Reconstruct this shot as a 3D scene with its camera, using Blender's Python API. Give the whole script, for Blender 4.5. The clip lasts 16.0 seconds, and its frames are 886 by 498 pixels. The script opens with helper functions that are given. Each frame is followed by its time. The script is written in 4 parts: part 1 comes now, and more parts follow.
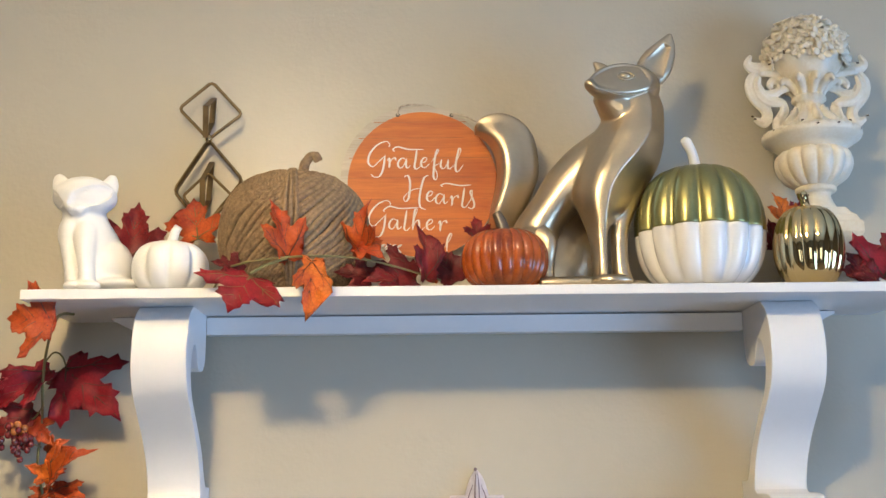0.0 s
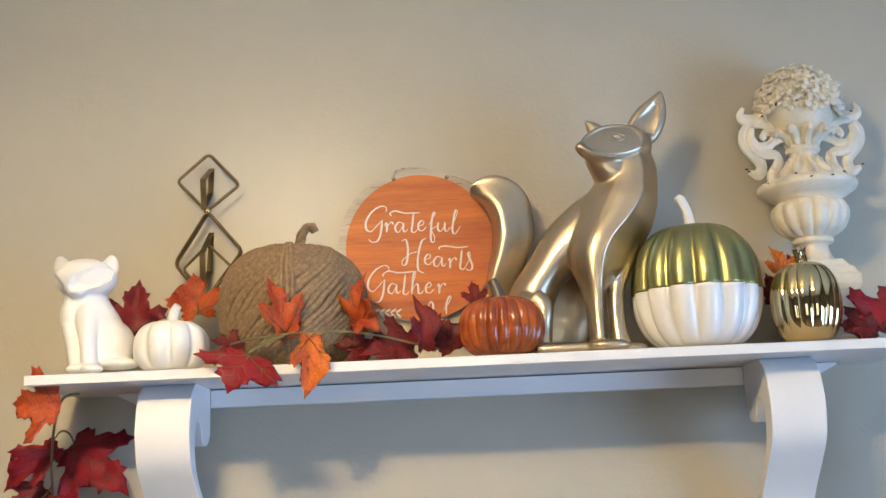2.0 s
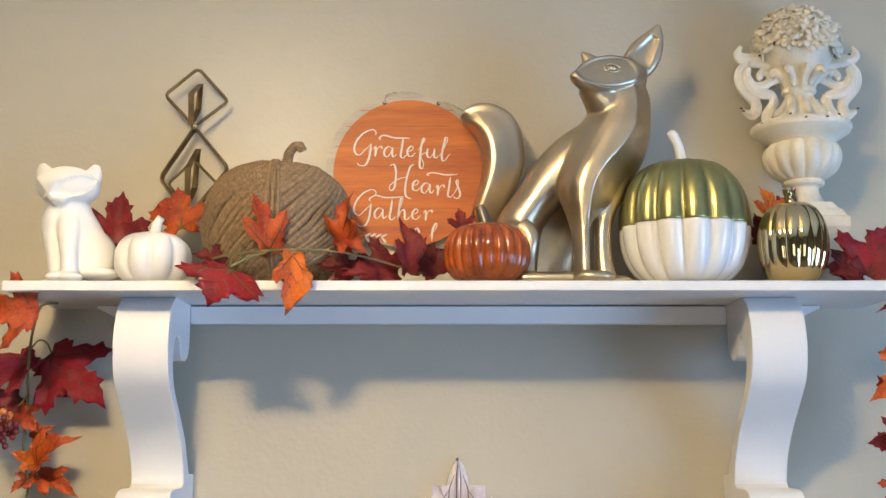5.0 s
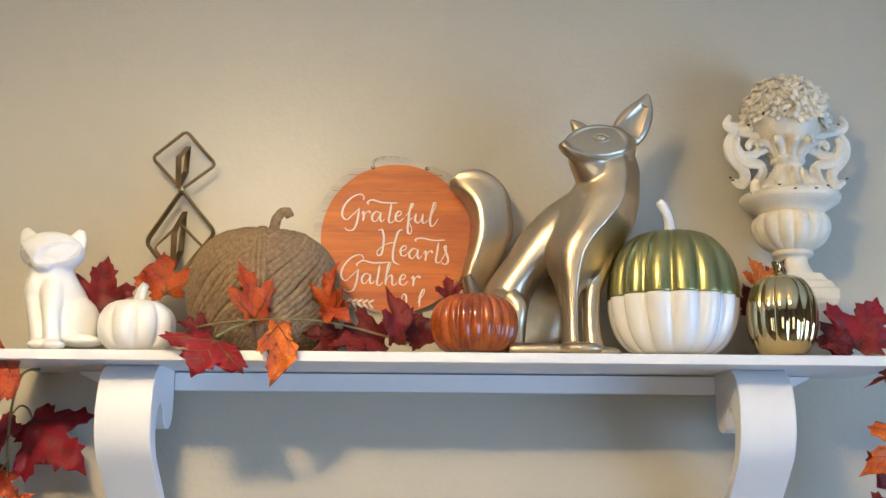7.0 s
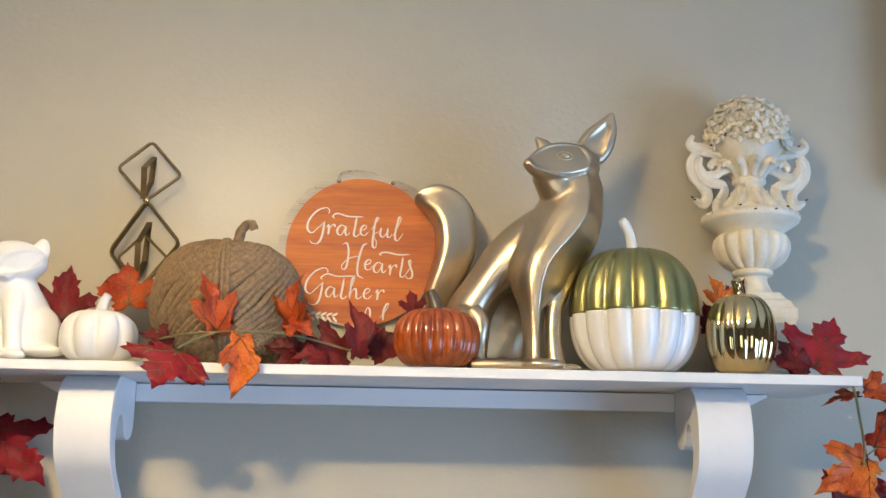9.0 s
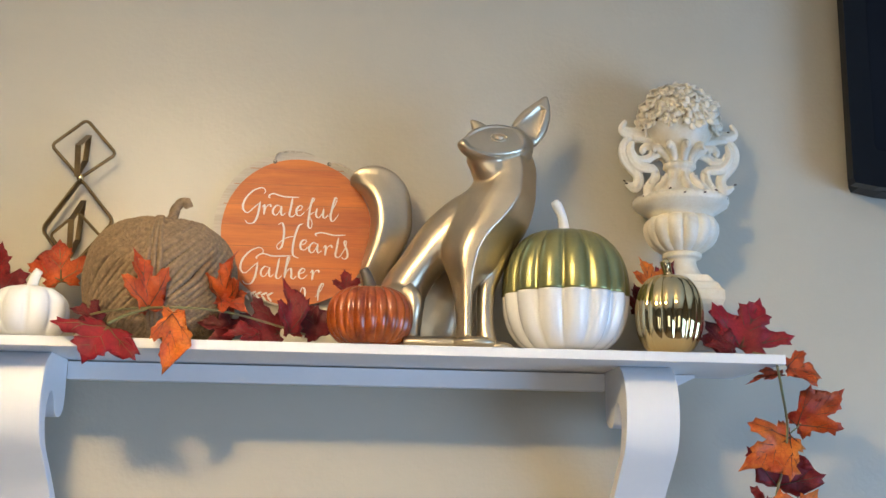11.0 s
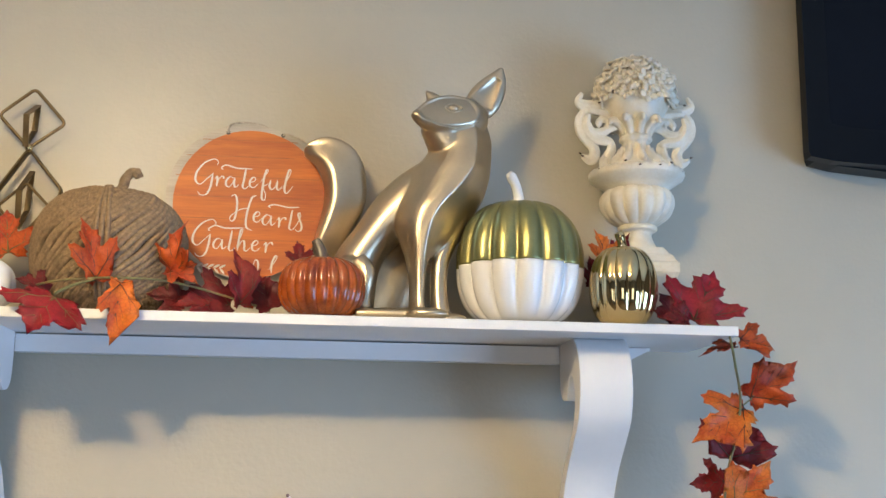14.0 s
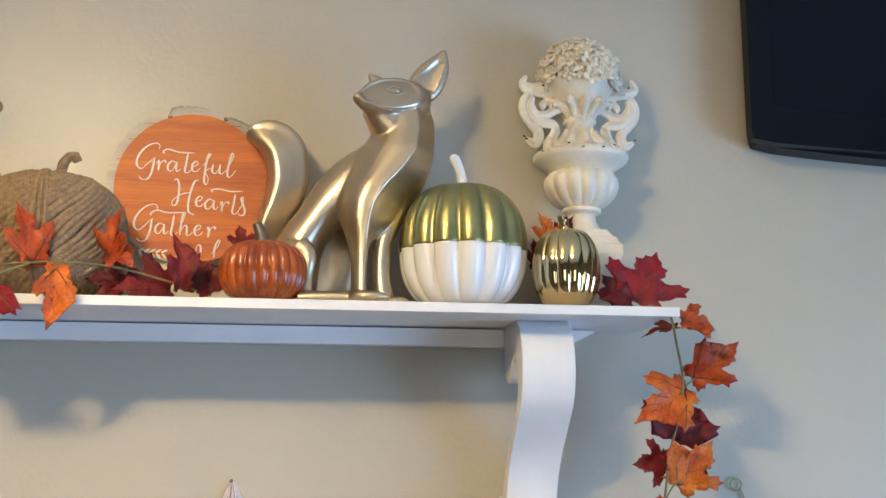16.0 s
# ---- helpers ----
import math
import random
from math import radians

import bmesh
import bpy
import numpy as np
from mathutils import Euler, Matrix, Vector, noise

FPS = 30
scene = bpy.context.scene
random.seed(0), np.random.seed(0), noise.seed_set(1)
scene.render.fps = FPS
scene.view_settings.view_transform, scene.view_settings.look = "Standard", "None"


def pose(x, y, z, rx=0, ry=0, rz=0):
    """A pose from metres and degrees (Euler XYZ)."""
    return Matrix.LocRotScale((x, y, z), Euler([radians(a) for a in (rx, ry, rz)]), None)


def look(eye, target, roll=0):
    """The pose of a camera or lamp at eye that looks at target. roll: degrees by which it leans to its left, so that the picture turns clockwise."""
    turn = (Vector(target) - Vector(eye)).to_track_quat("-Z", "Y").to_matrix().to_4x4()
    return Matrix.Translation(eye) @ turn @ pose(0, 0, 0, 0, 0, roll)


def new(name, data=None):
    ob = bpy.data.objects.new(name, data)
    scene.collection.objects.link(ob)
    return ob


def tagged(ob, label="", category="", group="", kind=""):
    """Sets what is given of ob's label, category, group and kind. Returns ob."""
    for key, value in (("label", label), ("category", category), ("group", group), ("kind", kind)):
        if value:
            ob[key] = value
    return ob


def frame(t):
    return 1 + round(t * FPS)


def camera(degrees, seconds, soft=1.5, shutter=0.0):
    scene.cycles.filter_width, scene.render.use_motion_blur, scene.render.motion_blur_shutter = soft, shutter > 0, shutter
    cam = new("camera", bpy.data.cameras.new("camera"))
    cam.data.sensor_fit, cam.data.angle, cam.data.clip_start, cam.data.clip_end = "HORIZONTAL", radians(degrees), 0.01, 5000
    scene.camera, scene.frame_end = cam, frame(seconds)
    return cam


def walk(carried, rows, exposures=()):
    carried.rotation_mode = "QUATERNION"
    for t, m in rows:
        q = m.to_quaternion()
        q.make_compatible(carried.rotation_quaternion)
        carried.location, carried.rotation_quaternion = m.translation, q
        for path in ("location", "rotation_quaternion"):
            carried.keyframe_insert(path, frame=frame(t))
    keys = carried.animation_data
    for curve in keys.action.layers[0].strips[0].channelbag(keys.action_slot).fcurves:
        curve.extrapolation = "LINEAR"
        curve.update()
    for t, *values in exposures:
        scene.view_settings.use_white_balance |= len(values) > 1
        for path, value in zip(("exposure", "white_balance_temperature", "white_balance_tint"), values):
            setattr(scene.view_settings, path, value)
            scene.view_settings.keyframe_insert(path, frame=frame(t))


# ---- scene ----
from mathutils.bvhtree import BVHTree

cam = camera(42.45, 16.0)
# seconds, eye, turn in degrees
PATH = [
    (0.0, -0.0702, -1.7231, 1.6018, 101.609, 0.673, -0.685),
    (0.5, -0.0595, -1.7382, 1.6213, 102.319, 1.309, -1.039),
    (1.0, -0.0436, -1.7595, 1.6358, 102.980, 1.963, -0.784),
    (1.5, -0.0372, -1.7586, 1.6571, 102.081, 2.456, -0.331),
    (2.0, -0.0242, -1.7524, 1.6918, 101.709, 2.438, 1.051),
    (2.5, -0.0212, -1.7389, 1.7041, 101.743, 1.276, 0.337),
    (3.0, -0.0175, -1.7397, 1.7039, 101.556, 0.473, -0.625),
    (3.5, -0.0221, -1.7434, 1.6721, 100.868, 0.060, -0.374),
    (4.0, -0.0242, -1.7377, 1.6541, 99.321, 0.068, -0.071),
    (6.5, -0.0231, -1.7290, 1.6556, 99.934, -0.093, -0.119),
    (7.0, -0.0210, -1.7290, 1.7057, 101.024, -0.411, -0.632),
    (7.5, -0.0209, -1.7303, 1.7208, 101.532, -0.733, -1.477),
    (8.0, -0.0099, -1.7315, 1.7193, 101.439, -0.824, -1.779),
    (10.5, -0.0127, -1.7483, 1.6811, 102.078, -1.074, -3.753),
    (11.0, 0.0109, -1.7475, 1.6743, 101.782, -0.900, -4.813),
    (11.5, 0.0282, -1.7422, 1.6719, 101.160, -0.429, -6.043),
    (12.0, 0.0418, -1.7388, 1.6673, 101.615, -0.256, -5.475),
    (12.5, 0.0339, -1.7265, 1.6657, 101.102, -0.439, -5.347),
    (13.0, 0.0279, -1.7205, 1.6617, 100.718, -0.861, -5.397),
    (13.5, 0.0239, -1.7283, 1.6599, 100.930, -0.977, -5.472),
    (14.0, 0.0400, -1.7337, 1.6558, 101.138, -0.748, -6.173),
    (14.5, 0.0720, -1.7303, 1.6546, 100.956, -0.836, -8.403),
    (15.0, 0.0822, -1.7366, 1.6546, 100.980, -0.420, -9.070),
    (15.5, 0.0793, -1.7338, 1.6486, 100.602, -0.142, -8.507),
    (16.0, 0.0772, -1.7317, 1.6451, 100.711, -0.115, -7.663),
]
walk(cam, [(t, pose(x, y, z, rx, ry, rz)) for t, x, y, z, rx, ry, rz in PATH])

# ---- light ----
world = bpy.data.worlds.new("sky")
scene.world = world
world.use_nodes = True
wn = world.node_tree.nodes
sky = wn.new("ShaderNodeTexSky")
sky.sky_type, sky.sun_disc, sky.sun_elevation, sky.sun_rotation = "NISHITA", False, radians(38), radians(200)
wn["Background"].inputs["Strength"].default_value = 0.1
world.node_tree.links.new(sky.outputs["Color"], wn["Background"].inputs["Color"])
scene.view_settings.exposure = 0.0

WARM, COOL = (1.0, 0.77, 0.44), (0.34, 0.58, 1.0)
LAMP = Vector((-0.43, -1.45, 2.49))        # ceiling light, warm bulbs
for dx, dy in ((-0.11, 0), (0.11, 0), (0, -0.11), (0, 0.11)):
    bulb = bpy.data.lights.new("bulb", "POINT")
    bulb.energy, bulb.color, bulb.shadow_soft_size = 9.2, WARM, 0.04
    new("bulb", bulb).location = LAMP + Vector((dx, dy, 0))
# added fill lamp, facing down, to brighten the wall below the shelf
glow = bpy.data.lights.new("lower_wall_fill", "AREA")
glow.shape, glow.size, glow.energy, glow.color = "DISK", 0.16, 34.0, WARM
new("lower_wall_fill", glow).location = LAMP - Vector((0, 0, 0.045))
for size, power, tint, eye, aim in ((1.90, 92.0, COOL, (2.37, -1.95, 1.12), (0.0, -1.95, 1.12)), (1.55, 14.0, (0.85, 0.93, 1.0), (-0.1, -4.16, 1.30), (-0.1, 0.0, 1.30))):
    day = bpy.data.lights.new("window_light", "AREA")
    day.shape, day.size, day.size_y, day.energy, day.color = "RECTANGLE", size, 1.35, power, tint
    new("window_light", day).matrix_world = look(eye, aim)

# ---- materials ----
def material(name, color, rough=0.5, metal=0.0, var=0.12, scale=30.0, bump=0.0, bump_scale=200.0, coat=0.0, second=None, spec=0.5):
    """A surface with blotches at two scales and fine relief, in metres of the thing itself."""
    m = bpy.data.materials.new(name)
    m.use_nodes = True
    nt, n = m.node_tree, m.node_tree.nodes
    b = n["Principled BSDF"]
    b.inputs["Metallic"].default_value, b.inputs["Coat Weight"].default_value = metal, coat
    b.inputs["Coat Roughness"].default_value, b.inputs["Specular IOR Level"].default_value = 0.06, spec
    tc = n.new("ShaderNodeTexCoord")
    big, fine = n.new("ShaderNodeTexNoise"), n.new("ShaderNodeTexNoise")
    big.inputs["Scale"].default_value, big.inputs["Detail"].default_value = scale, 5
    fine.inputs["Scale"].default_value, fine.inputs["Detail"].default_value = scale * 9, 3
    add = n.new("ShaderNodeMath")
    add.operation = "MULTIPLY_ADD"
    add.inputs[1].default_value = 0.35
    nt.links.new(tc.outputs["Object"], big.inputs["Vector"])
    nt.links.new(tc.outputs["Object"], fine.inputs["Vector"])
    nt.links.new(fine.outputs["Fac"], add.inputs[0])
    nt.links.new(big.outputs["Fac"], add.inputs[2])
    ramp = n.new("ShaderNodeValToRGB")
    other = second or tuple(c * (1 - 2.2 * var) for c in color)
    ramp.color_ramp.elements[0].position, ramp.color_ramp.elements[1].position = 0.45, 0.9
    ramp.color_ramp.elements[0].color, ramp.color_ramp.elements[1].color = (*other, 1), (*color, 1)
    nt.links.new(add.outputs[0], ramp.inputs["Fac"])
    nt.links.new(ramp.outputs["Color"], b.inputs["Base Color"])
    rr = n.new("ShaderNodeMapRange")
    rr.inputs["To Min"].default_value, rr.inputs["To Max"].default_value = rough * 0.8, min(1.0, rough * 1.2)
    nt.links.new(big.outputs["Fac"], rr.inputs["Value"])
    nt.links.new(rr.outputs["Result"], b.inputs["Roughness"])
    if bump:
        bn, bp = n.new("ShaderNodeTexNoise"), n.new("ShaderNodeBump")
        bn.inputs["Scale"].default_value, bn.inputs["Detail"].default_value = bump_scale, 4
        bp.inputs["Strength"].default_value, bp.inputs["Distance"].default_value = bump, 0.002
        nt.links.new(tc.outputs["Object"], bn.inputs["Vector"])
        nt.links.new(bn.outputs["Fac"], bp.inputs["Height"])
        nt.links.new(bp.outputs["Normal"], b.inputs["Normal"])
    return m


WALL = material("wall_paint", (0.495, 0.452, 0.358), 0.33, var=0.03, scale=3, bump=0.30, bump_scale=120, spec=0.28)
# for walls out of view: colour darkened to dim bounce and metal reflections
DARKWALL = material("dim_unseen_wall", (0.16, 0.135, 0.11), 0.6, var=0.05, scale=3, bump=0.3, bump_scale=170)
CEIL = material("ceiling_paint", (0.78, 0.77, 0.74), 0.9, var=0.03, scale=4, bump=0.3, bump_scale=120)
FLOOR = material("oak_floor", (0.22, 0.150, 0.090), 0.4, var=0.2, scale=4, bump=0.2, bump_scale=60)
WHITE = material("white_shelf_paint", (0.74, 0.73, 0.72), 0.38, var=0.02, scale=14, bump=0.12, bump_scale=90)
CERAMIC = material("white_glaze", (0.77, 0.75, 0.72), 0.22, var=0.02, scale=20, coat=0.25)
MATTEWHITE = material("satin_white_ceramic", (0.77, 0.76, 0.74), 0.32, var=0.02, scale=20, coat=0.1)
SILVER = material("champagne_metal_paint", (0.60, 0.495, 0.345), 0.34, 0.95, var=0.06, scale=18, bump=0.04, bump_scale=900)
GOLDPAINT = material("gold_green_lacquer", (0.38, 0.345, 0.135), 0.34, 0.85, var=0.10, scale=14, coat=0.35, second=(0.27, 0.265, 0.11))
GOLD = material("mirror_gold_glaze", (0.74, 0.58, 0.30), 0.06, 1.0, var=0.05, scale=16)
AMBER = material("amber_glaze", (0.40, 0.085, 0.013), 0.22, var=0.2, scale=40, coat=0.25, second=(0.17, 0.028, 0.007))
DARKSTEM = material("dark_stem_glaze", (0.10, 0.08, 0.06), 0.3, var=0.2, scale=60)
TWINE = material("jute_twine", (0.34, 0.228, 0.125), 0.95, var=0.22, scale=150, bump=0.6, bump_scale=1100)
# darker than the twine: shade in the gaps put into the colour
GAPSHADE = material("jute_gap_shade", (0.19, 0.12, 0.06), 0.95, var=0.3, scale=70)
BRONZE = material("aged_brass", (0.22, 0.150, 0.07), 0.46, 0.85, var=0.16, scale=40, bump=0.08, bump_scale=700)
BRASS = material("polished_brass", (0.62, 0.48, 0.24), 0.22, 1.0, var=0.08, scale=40)
RESIN = material("antique_white_resin", (0.80, 0.745, 0.63), 0.38, var=0.06, scale=26, bump=0.25, bump_scale=220, second=(0.68, 0.58, 0.42))
PETAL = material("antique_white_petal", (0.80, 0.735, 0.60), 0.45, var=0.05, scale=40, bump=0.2, bump_scale=400, second=(0.68, 0.57, 0.40))
AGED = material("aged_resin_crevice", (0.46, 0.37, 0.25), 0.7, var=0.2, scale=60, bump=0.3, bump_scale=300)
WORN = material("worn_brown_chip", (0.12, 0.07, 0.04), 0.8, var=0.3, scale=80)
BLACK = material("black_tv_plastic", (0.0060, 0.0068, 0.0085), 0.30, var=0.1, scale=10, spec=0.14)
SCREEN = material("tv_screen", (0.0058, 0.0068, 0.0100), 0.26, var=0.1, scale=4, spec=0.12)
TVGREY = material("tv_black_shell", (0.005, 0.0055, 0.0065), 0.35, var=0.1, scale=10, spec=0.15)
CARVED = material("whitewashed_carving", (0.76, 0.70, 0.72), 0.7, var=0.1, scale=40, bump=0.5, bump_scale=300, second=(0.50, 0.42, 0.44))
CARVEDLINE = material("dark_carved_line", (0.22, 0.16, 0.17), 0.8, var=0.2, scale=80)
WIRE = material("yellow_green_wire", (0.42, 0.38, 0.10), 0.4, var=0.1, scale=60)
CORD = material("sisal_cord", (0.60, 0.52, 0.41), 0.95, var=0.2, scale=200, bump=0.6, bump_scale=1200)
STEMGREEN = material("green_vine_plastic", (0.15, 0.16, 0.055), 0.55, var=0.25, scale=60, second=(0.16, 0.11, 0.05))
VEIN = material("dark_vein_dye", (0.10, 0.035, 0.015), 0.7, var=0.2, scale=120)
VEINGREEN = material("green_vein_dye", (0.17, 0.13, 0.04), 0.7, var=0.2, scale=120)
BERRY = material("dark_red_berry", (0.16, 0.012, 0.014), 0.2, var=0.2, scale=80, coat=0.6)
BERRYGOLD = material("amber_berry", (0.50, 0.16, 0.04), 0.2, var=0.2, scale=80, coat=0.6)
GLASS = bpy.data.materials.new("window_glass")
GLASS.use_nodes = True
GLASS.node_tree.nodes["Principled BSDF"].inputs["Transmission Weight"].default_value = 1.0
GLASS.node_tree.nodes["Principled BSDF"].inputs["Roughness"].default_value = 0.02


def leaf_material(name, color, second):
    """Dyed cloth with a fine dark net of veins."""
    m = material(name, color, 0.5, var=0.2, scale=24, bump=0.3, bump_scale=300, second=second, spec=0.28)
    nt, n = m.node_tree, m.node_tree.nodes
    tc = next(k for k in n if k.type == "TEX_COORD")
    ramp = next(k for k in n if k.type == "VALTORGB")
    vo, st, mix = n.new("ShaderNodeTexVoronoi"), n.new("ShaderNodeMapRange"), n.new("ShaderNodeMix")
    vo.feature, mix.data_type, mix.blend_type = "DISTANCE_TO_EDGE", "RGBA", "MULTIPLY"
    vo.inputs["Scale"].default_value = 150
    st.inputs["From Max"].default_value, st.inputs["To Min"].default_value = 0.10, 0.45
    nt.links.new(tc.outputs["Object"], vo.inputs["Vector"])
    nt.links.new(vo.outputs["Distance"], st.inputs["Value"])
    mix.inputs["Factor"].default_value = 0.45
    nt.links.new(ramp.outputs["Color"], mix.inputs["A"])
    nt.links.new(st.outputs["Result"], mix.inputs["B"])
    nt.links.new(mix.outputs["Result"], n["Principled BSDF"].inputs["Base Color"])
    return m


def plank_material(name, color, second, line):
    """Printed boards: soft streaks along x and dark lines between the planks."""
    m = material(name, color, 0.55, var=0.1, scale=22, second=second, bump=0.15, bump_scale=300)
    nt, n = m.node_tree, m.node_tree.nodes
    tc = next(k for k in n if k.type == "TEX_COORD")
    mp = n.new("ShaderNodeMapping")
    mp.inputs["Scale"].default_value = (0.18, 1.0, 2.4)
    nt.links.new(tc.outputs["Object"], mp.inputs["Vector"])
    for k in n:
        if k.type == "TEX_NOISE" and k.inputs["Scale"].default_value < 250:
            nt.links.new(mp.outputs["Vector"], k.inputs["Vector"])
    return m


ORANGE_LEAF = leaf_material("orange_cloth_leaf", (0.64, 0.180, 0.022), (0.40, 0.050, 0.013))
RUST_LEAF = leaf_material("rust_cloth_leaf", (0.50, 0.098, 0.016), (0.27, 0.022, 0.010))
RED_LEAF = leaf_material("red_cloth_leaf", (0.225, 0.014, 0.012), (0.11, 0.006, 0.009))
CRIMSON_LEAF = leaf_material("crimson_cloth_leaf", (0.275, 0.010, 0.020), (0.150, 0.006, 0.012))
DARK_LEAF = leaf_material("dark_cloth_leaf", (0.155, 0.011, 0.011), (0.075, 0.005, 0.008))
SIGNORANGE = plank_material("orange_printed_wood", (0.68, 0.195, 0.03), (0.40, 0.085, 0.014), 0.2)
SIGNWHITE = plank_material("whitewashed_printed_wood", (0.56, 0.50, 0.41), (0.36, 0.30, 0.23), 0.2)
INK = material("white_lettering", (0.82, 0.78, 0.72), 0.6, var=0.03, scale=60)
SIGNLINE = material("printed_plank_line", (0.50, 0.15, 0.035), 0.7, var=0.2, scale=60)

# ---- building helpers ----
ROOT = {}


def thing(name, base, label, category, group=""):
    e = new(name)
    e.empty_display_size = 0.05
    e.location = base
    ROOT[e] = Vector(base)
    return tagged(e, label, category, group)


def part(name, bm, mat, parent=None, label="", smooth=True):
    """Links a bmesh, made in world places, as one mesh object under a thing or a part."""
    me = bpy.data.meshes.new(name)
    bm.to_mesh(me)
    bm.free()
    return part_mesh(name, me, mat, parent, label, smooth)


def part_mesh(name, me, mat, parent=None, label="", smooth=True):
    me.materials.clear()
    me.materials.append(mat)
    if smooth:
        me.shade_smooth()
    ob = new(name, me)
    if parent is not None:
        ROOT[ob] = ROOT[parent]
        me.transform(Matrix.Translation(-ROOT[ob]))
        ob.parent = parent
    if label:
        tagged(ob, label)
    return ob


def box(bm, lo, hi, bevel=0.0):
    lo, hi = Vector(lo), Vector(hi)
    r = bmesh.ops.create_cube(bm, size=1, matrix=Matrix.Translation((lo + hi) / 2) @ Matrix.Diagonal((*(hi - lo), 1)))
    if bevel:
        es = list({e for v in r["verts"] for e in v.link_edges})
        bmesh.ops.bevel(bm, geom=es, offset=bevel, segments=2, profile=0.6, affect="EDGES")
    return bm


def boxed(lo, hi, bevel=0.0):
    return box(bmesh.new(), lo, hi, bevel)


def skin(bm, rings, close=True, caps=True):
    """Quads between rings of places."""
    vs = [[bm.verts.new(p) for p in r] for r in rings]
    n = len(vs[0])
    for a, b in zip(vs, vs[1:]):
        for i in range(n if close else n - 1):
            bm.faces.new((a[i], a[(i + 1) % n], b[(i + 1) % n], b[i]))
    if caps:
        bm.faces.new(vs[0][::-1])
        bm.faces.new(vs[-1])
    return vs


def smooth_path(pts, n):
    """A Catmull-Rom line through rows of numbers."""
    p = np.array(pts, float)
    p = np.vstack([2 * p[0] - p[1], p, 2 * p[-1] - p[-2]])
    k = len(p) - 3
    out = []
    for s in np.linspace(0, k - 1e-6, n):
        i, u = int(s), s - int(s)
        a, b, c, d = p[i:i + 4]
        out.append(0.5 * (2 * b + (c - a) * u + (2 * a - 5 * b + 4 * c - d) * u * u + (3 * b - a - 3 * c + d) * u ** 3))
    return np.array(out)


def loft(bm, rows, n=16, sides=20, power=2.0):
    """A limb through rows (x, y, z, half width across the wall's plane, half depth), with rounded ends."""
    p = smooth_path(rows, n)
    rings = []
    for i, q in enumerate(p):
        t = Vector(p[min(i + 1, n - 1)][:3] - p[max(i - 1, 0)][:3]).normalized()
        s = t.cross(Vector((0, 1, 0))).normalized()
        d = s.cross(t).normalized()
        rings.append([Vector(q[:3]) + s * (max(q[3], 1e-4) * math.cos(a)) + d * (max(q[4], 1e-4) * math.sin(a))
                      for a in np.linspace(0, 2 * math.pi, sides, endpoint=False)])
    skin(bm, rings)
    return bm


def tube(bm, pts, radius, n=24, sides=8, smooth=True):
    """A round wire through places; radius a number or one for each place."""
    r = radius if hasattr(radius, "__len__") else [radius] * len(pts)
    rows = [(*a, b) for a, b in zip(pts, r)]
    p = smooth_path(rows, n) if smooth else np.array(rows, float)
    up, rings = None, []
    for i, q in enumerate(p):
        t = Vector(p[min(i + 1, len(p) - 1)][:3] - p[max(i - 1, 0)][:3]).normalized()
        if up is None:
            up = t.orthogonal()
        up = (up - t * up.dot(t)).normalized()
        w = t.cross(up)
        rings.append([Vector(q[:3]) + (up * math.cos(a) + w * math.sin(a)) * float(q[3]) for a in np.linspace(0, 2 * math.pi, sides, endpoint=False)])
    skin(bm, rings)
    return bm


def ball(bm, c, r, turn=(0, 0, 0), seg=24):
    m = pose(*c, *turn) @ Matrix.Diagonal((*r, 1))
    bmesh.ops.create_uvsphere(bm, u_segments=seg, v_segments=seg // 2, radius=1, matrix=m)
    return bm


def lathe(bm, profile, c, sides=48, ribs=0, depth=0.0, sharp=1.0, n=0, caps=True):
    """Turns rows (radius, height[, how much of the ribs]) round the upright line through c."""
    pr = [(*r, 1.0) if len(r) == 2 else r for r in profile]
    pr = smooth_path(pr, n) if n else pr
    rings = []
    for r, h, k in pr:
        ring = []
        for a in np.linspace(0, 2 * math.pi, sides, endpoint=False):
            q = r * (1 - depth * k * (1 - abs(math.sin(ribs * a / 2)) ** sharp))
            ring.append((c[0] + q * math.cos(a), c[1] + q * math.sin(a), c[2] + h))
        rings.append(ring)
    skin(bm, rings, caps=caps)
    return bm


def fused(bm, voxel, rounds):
    """One closed skin over all the pieces of bm."""
    me = bpy.data.meshes.new("clay")
    bm.to_mesh(me)
    bm.free()
    ob = new("clay", me)
    a = ob.modifiers.new("remesh", "REMESH")
    a.mode, a.voxel_size = "VOXEL", voxel
    b = ob.modifiers.new("smooth", "SMOOTH")
    b.factor, b.iterations = 0.5, rounds
    out = bpy.data.meshes.new_from_object(ob.evaluated_get(bpy.context.evaluated_depsgraph_get()))
    bpy.data.objects.remove(ob)
    bpy.data.meshes.remove(me)
    return out


# ---- the room ----
SETTING = dict(kind="structure")
X0, X1, Y0, TOP = -2.9, 2.4, -4.2, 2.75
tagged(part("wall_north", boxed((X0 - 0.1, 0, 0), (X1 + 0.1, 0.12, TOP)), WALL, smooth=False), "beige painted wall with fine orange-peel texture", "wall", **SETTING)
SX0, SX1, WZ0, WZ1 = -0.9, 0.7, 0.60, 2.00
bm = bmesh.new()
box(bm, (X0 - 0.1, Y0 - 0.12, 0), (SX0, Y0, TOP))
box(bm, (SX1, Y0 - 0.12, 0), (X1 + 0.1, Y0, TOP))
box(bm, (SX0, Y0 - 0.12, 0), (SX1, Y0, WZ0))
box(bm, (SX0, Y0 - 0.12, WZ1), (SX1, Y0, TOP))
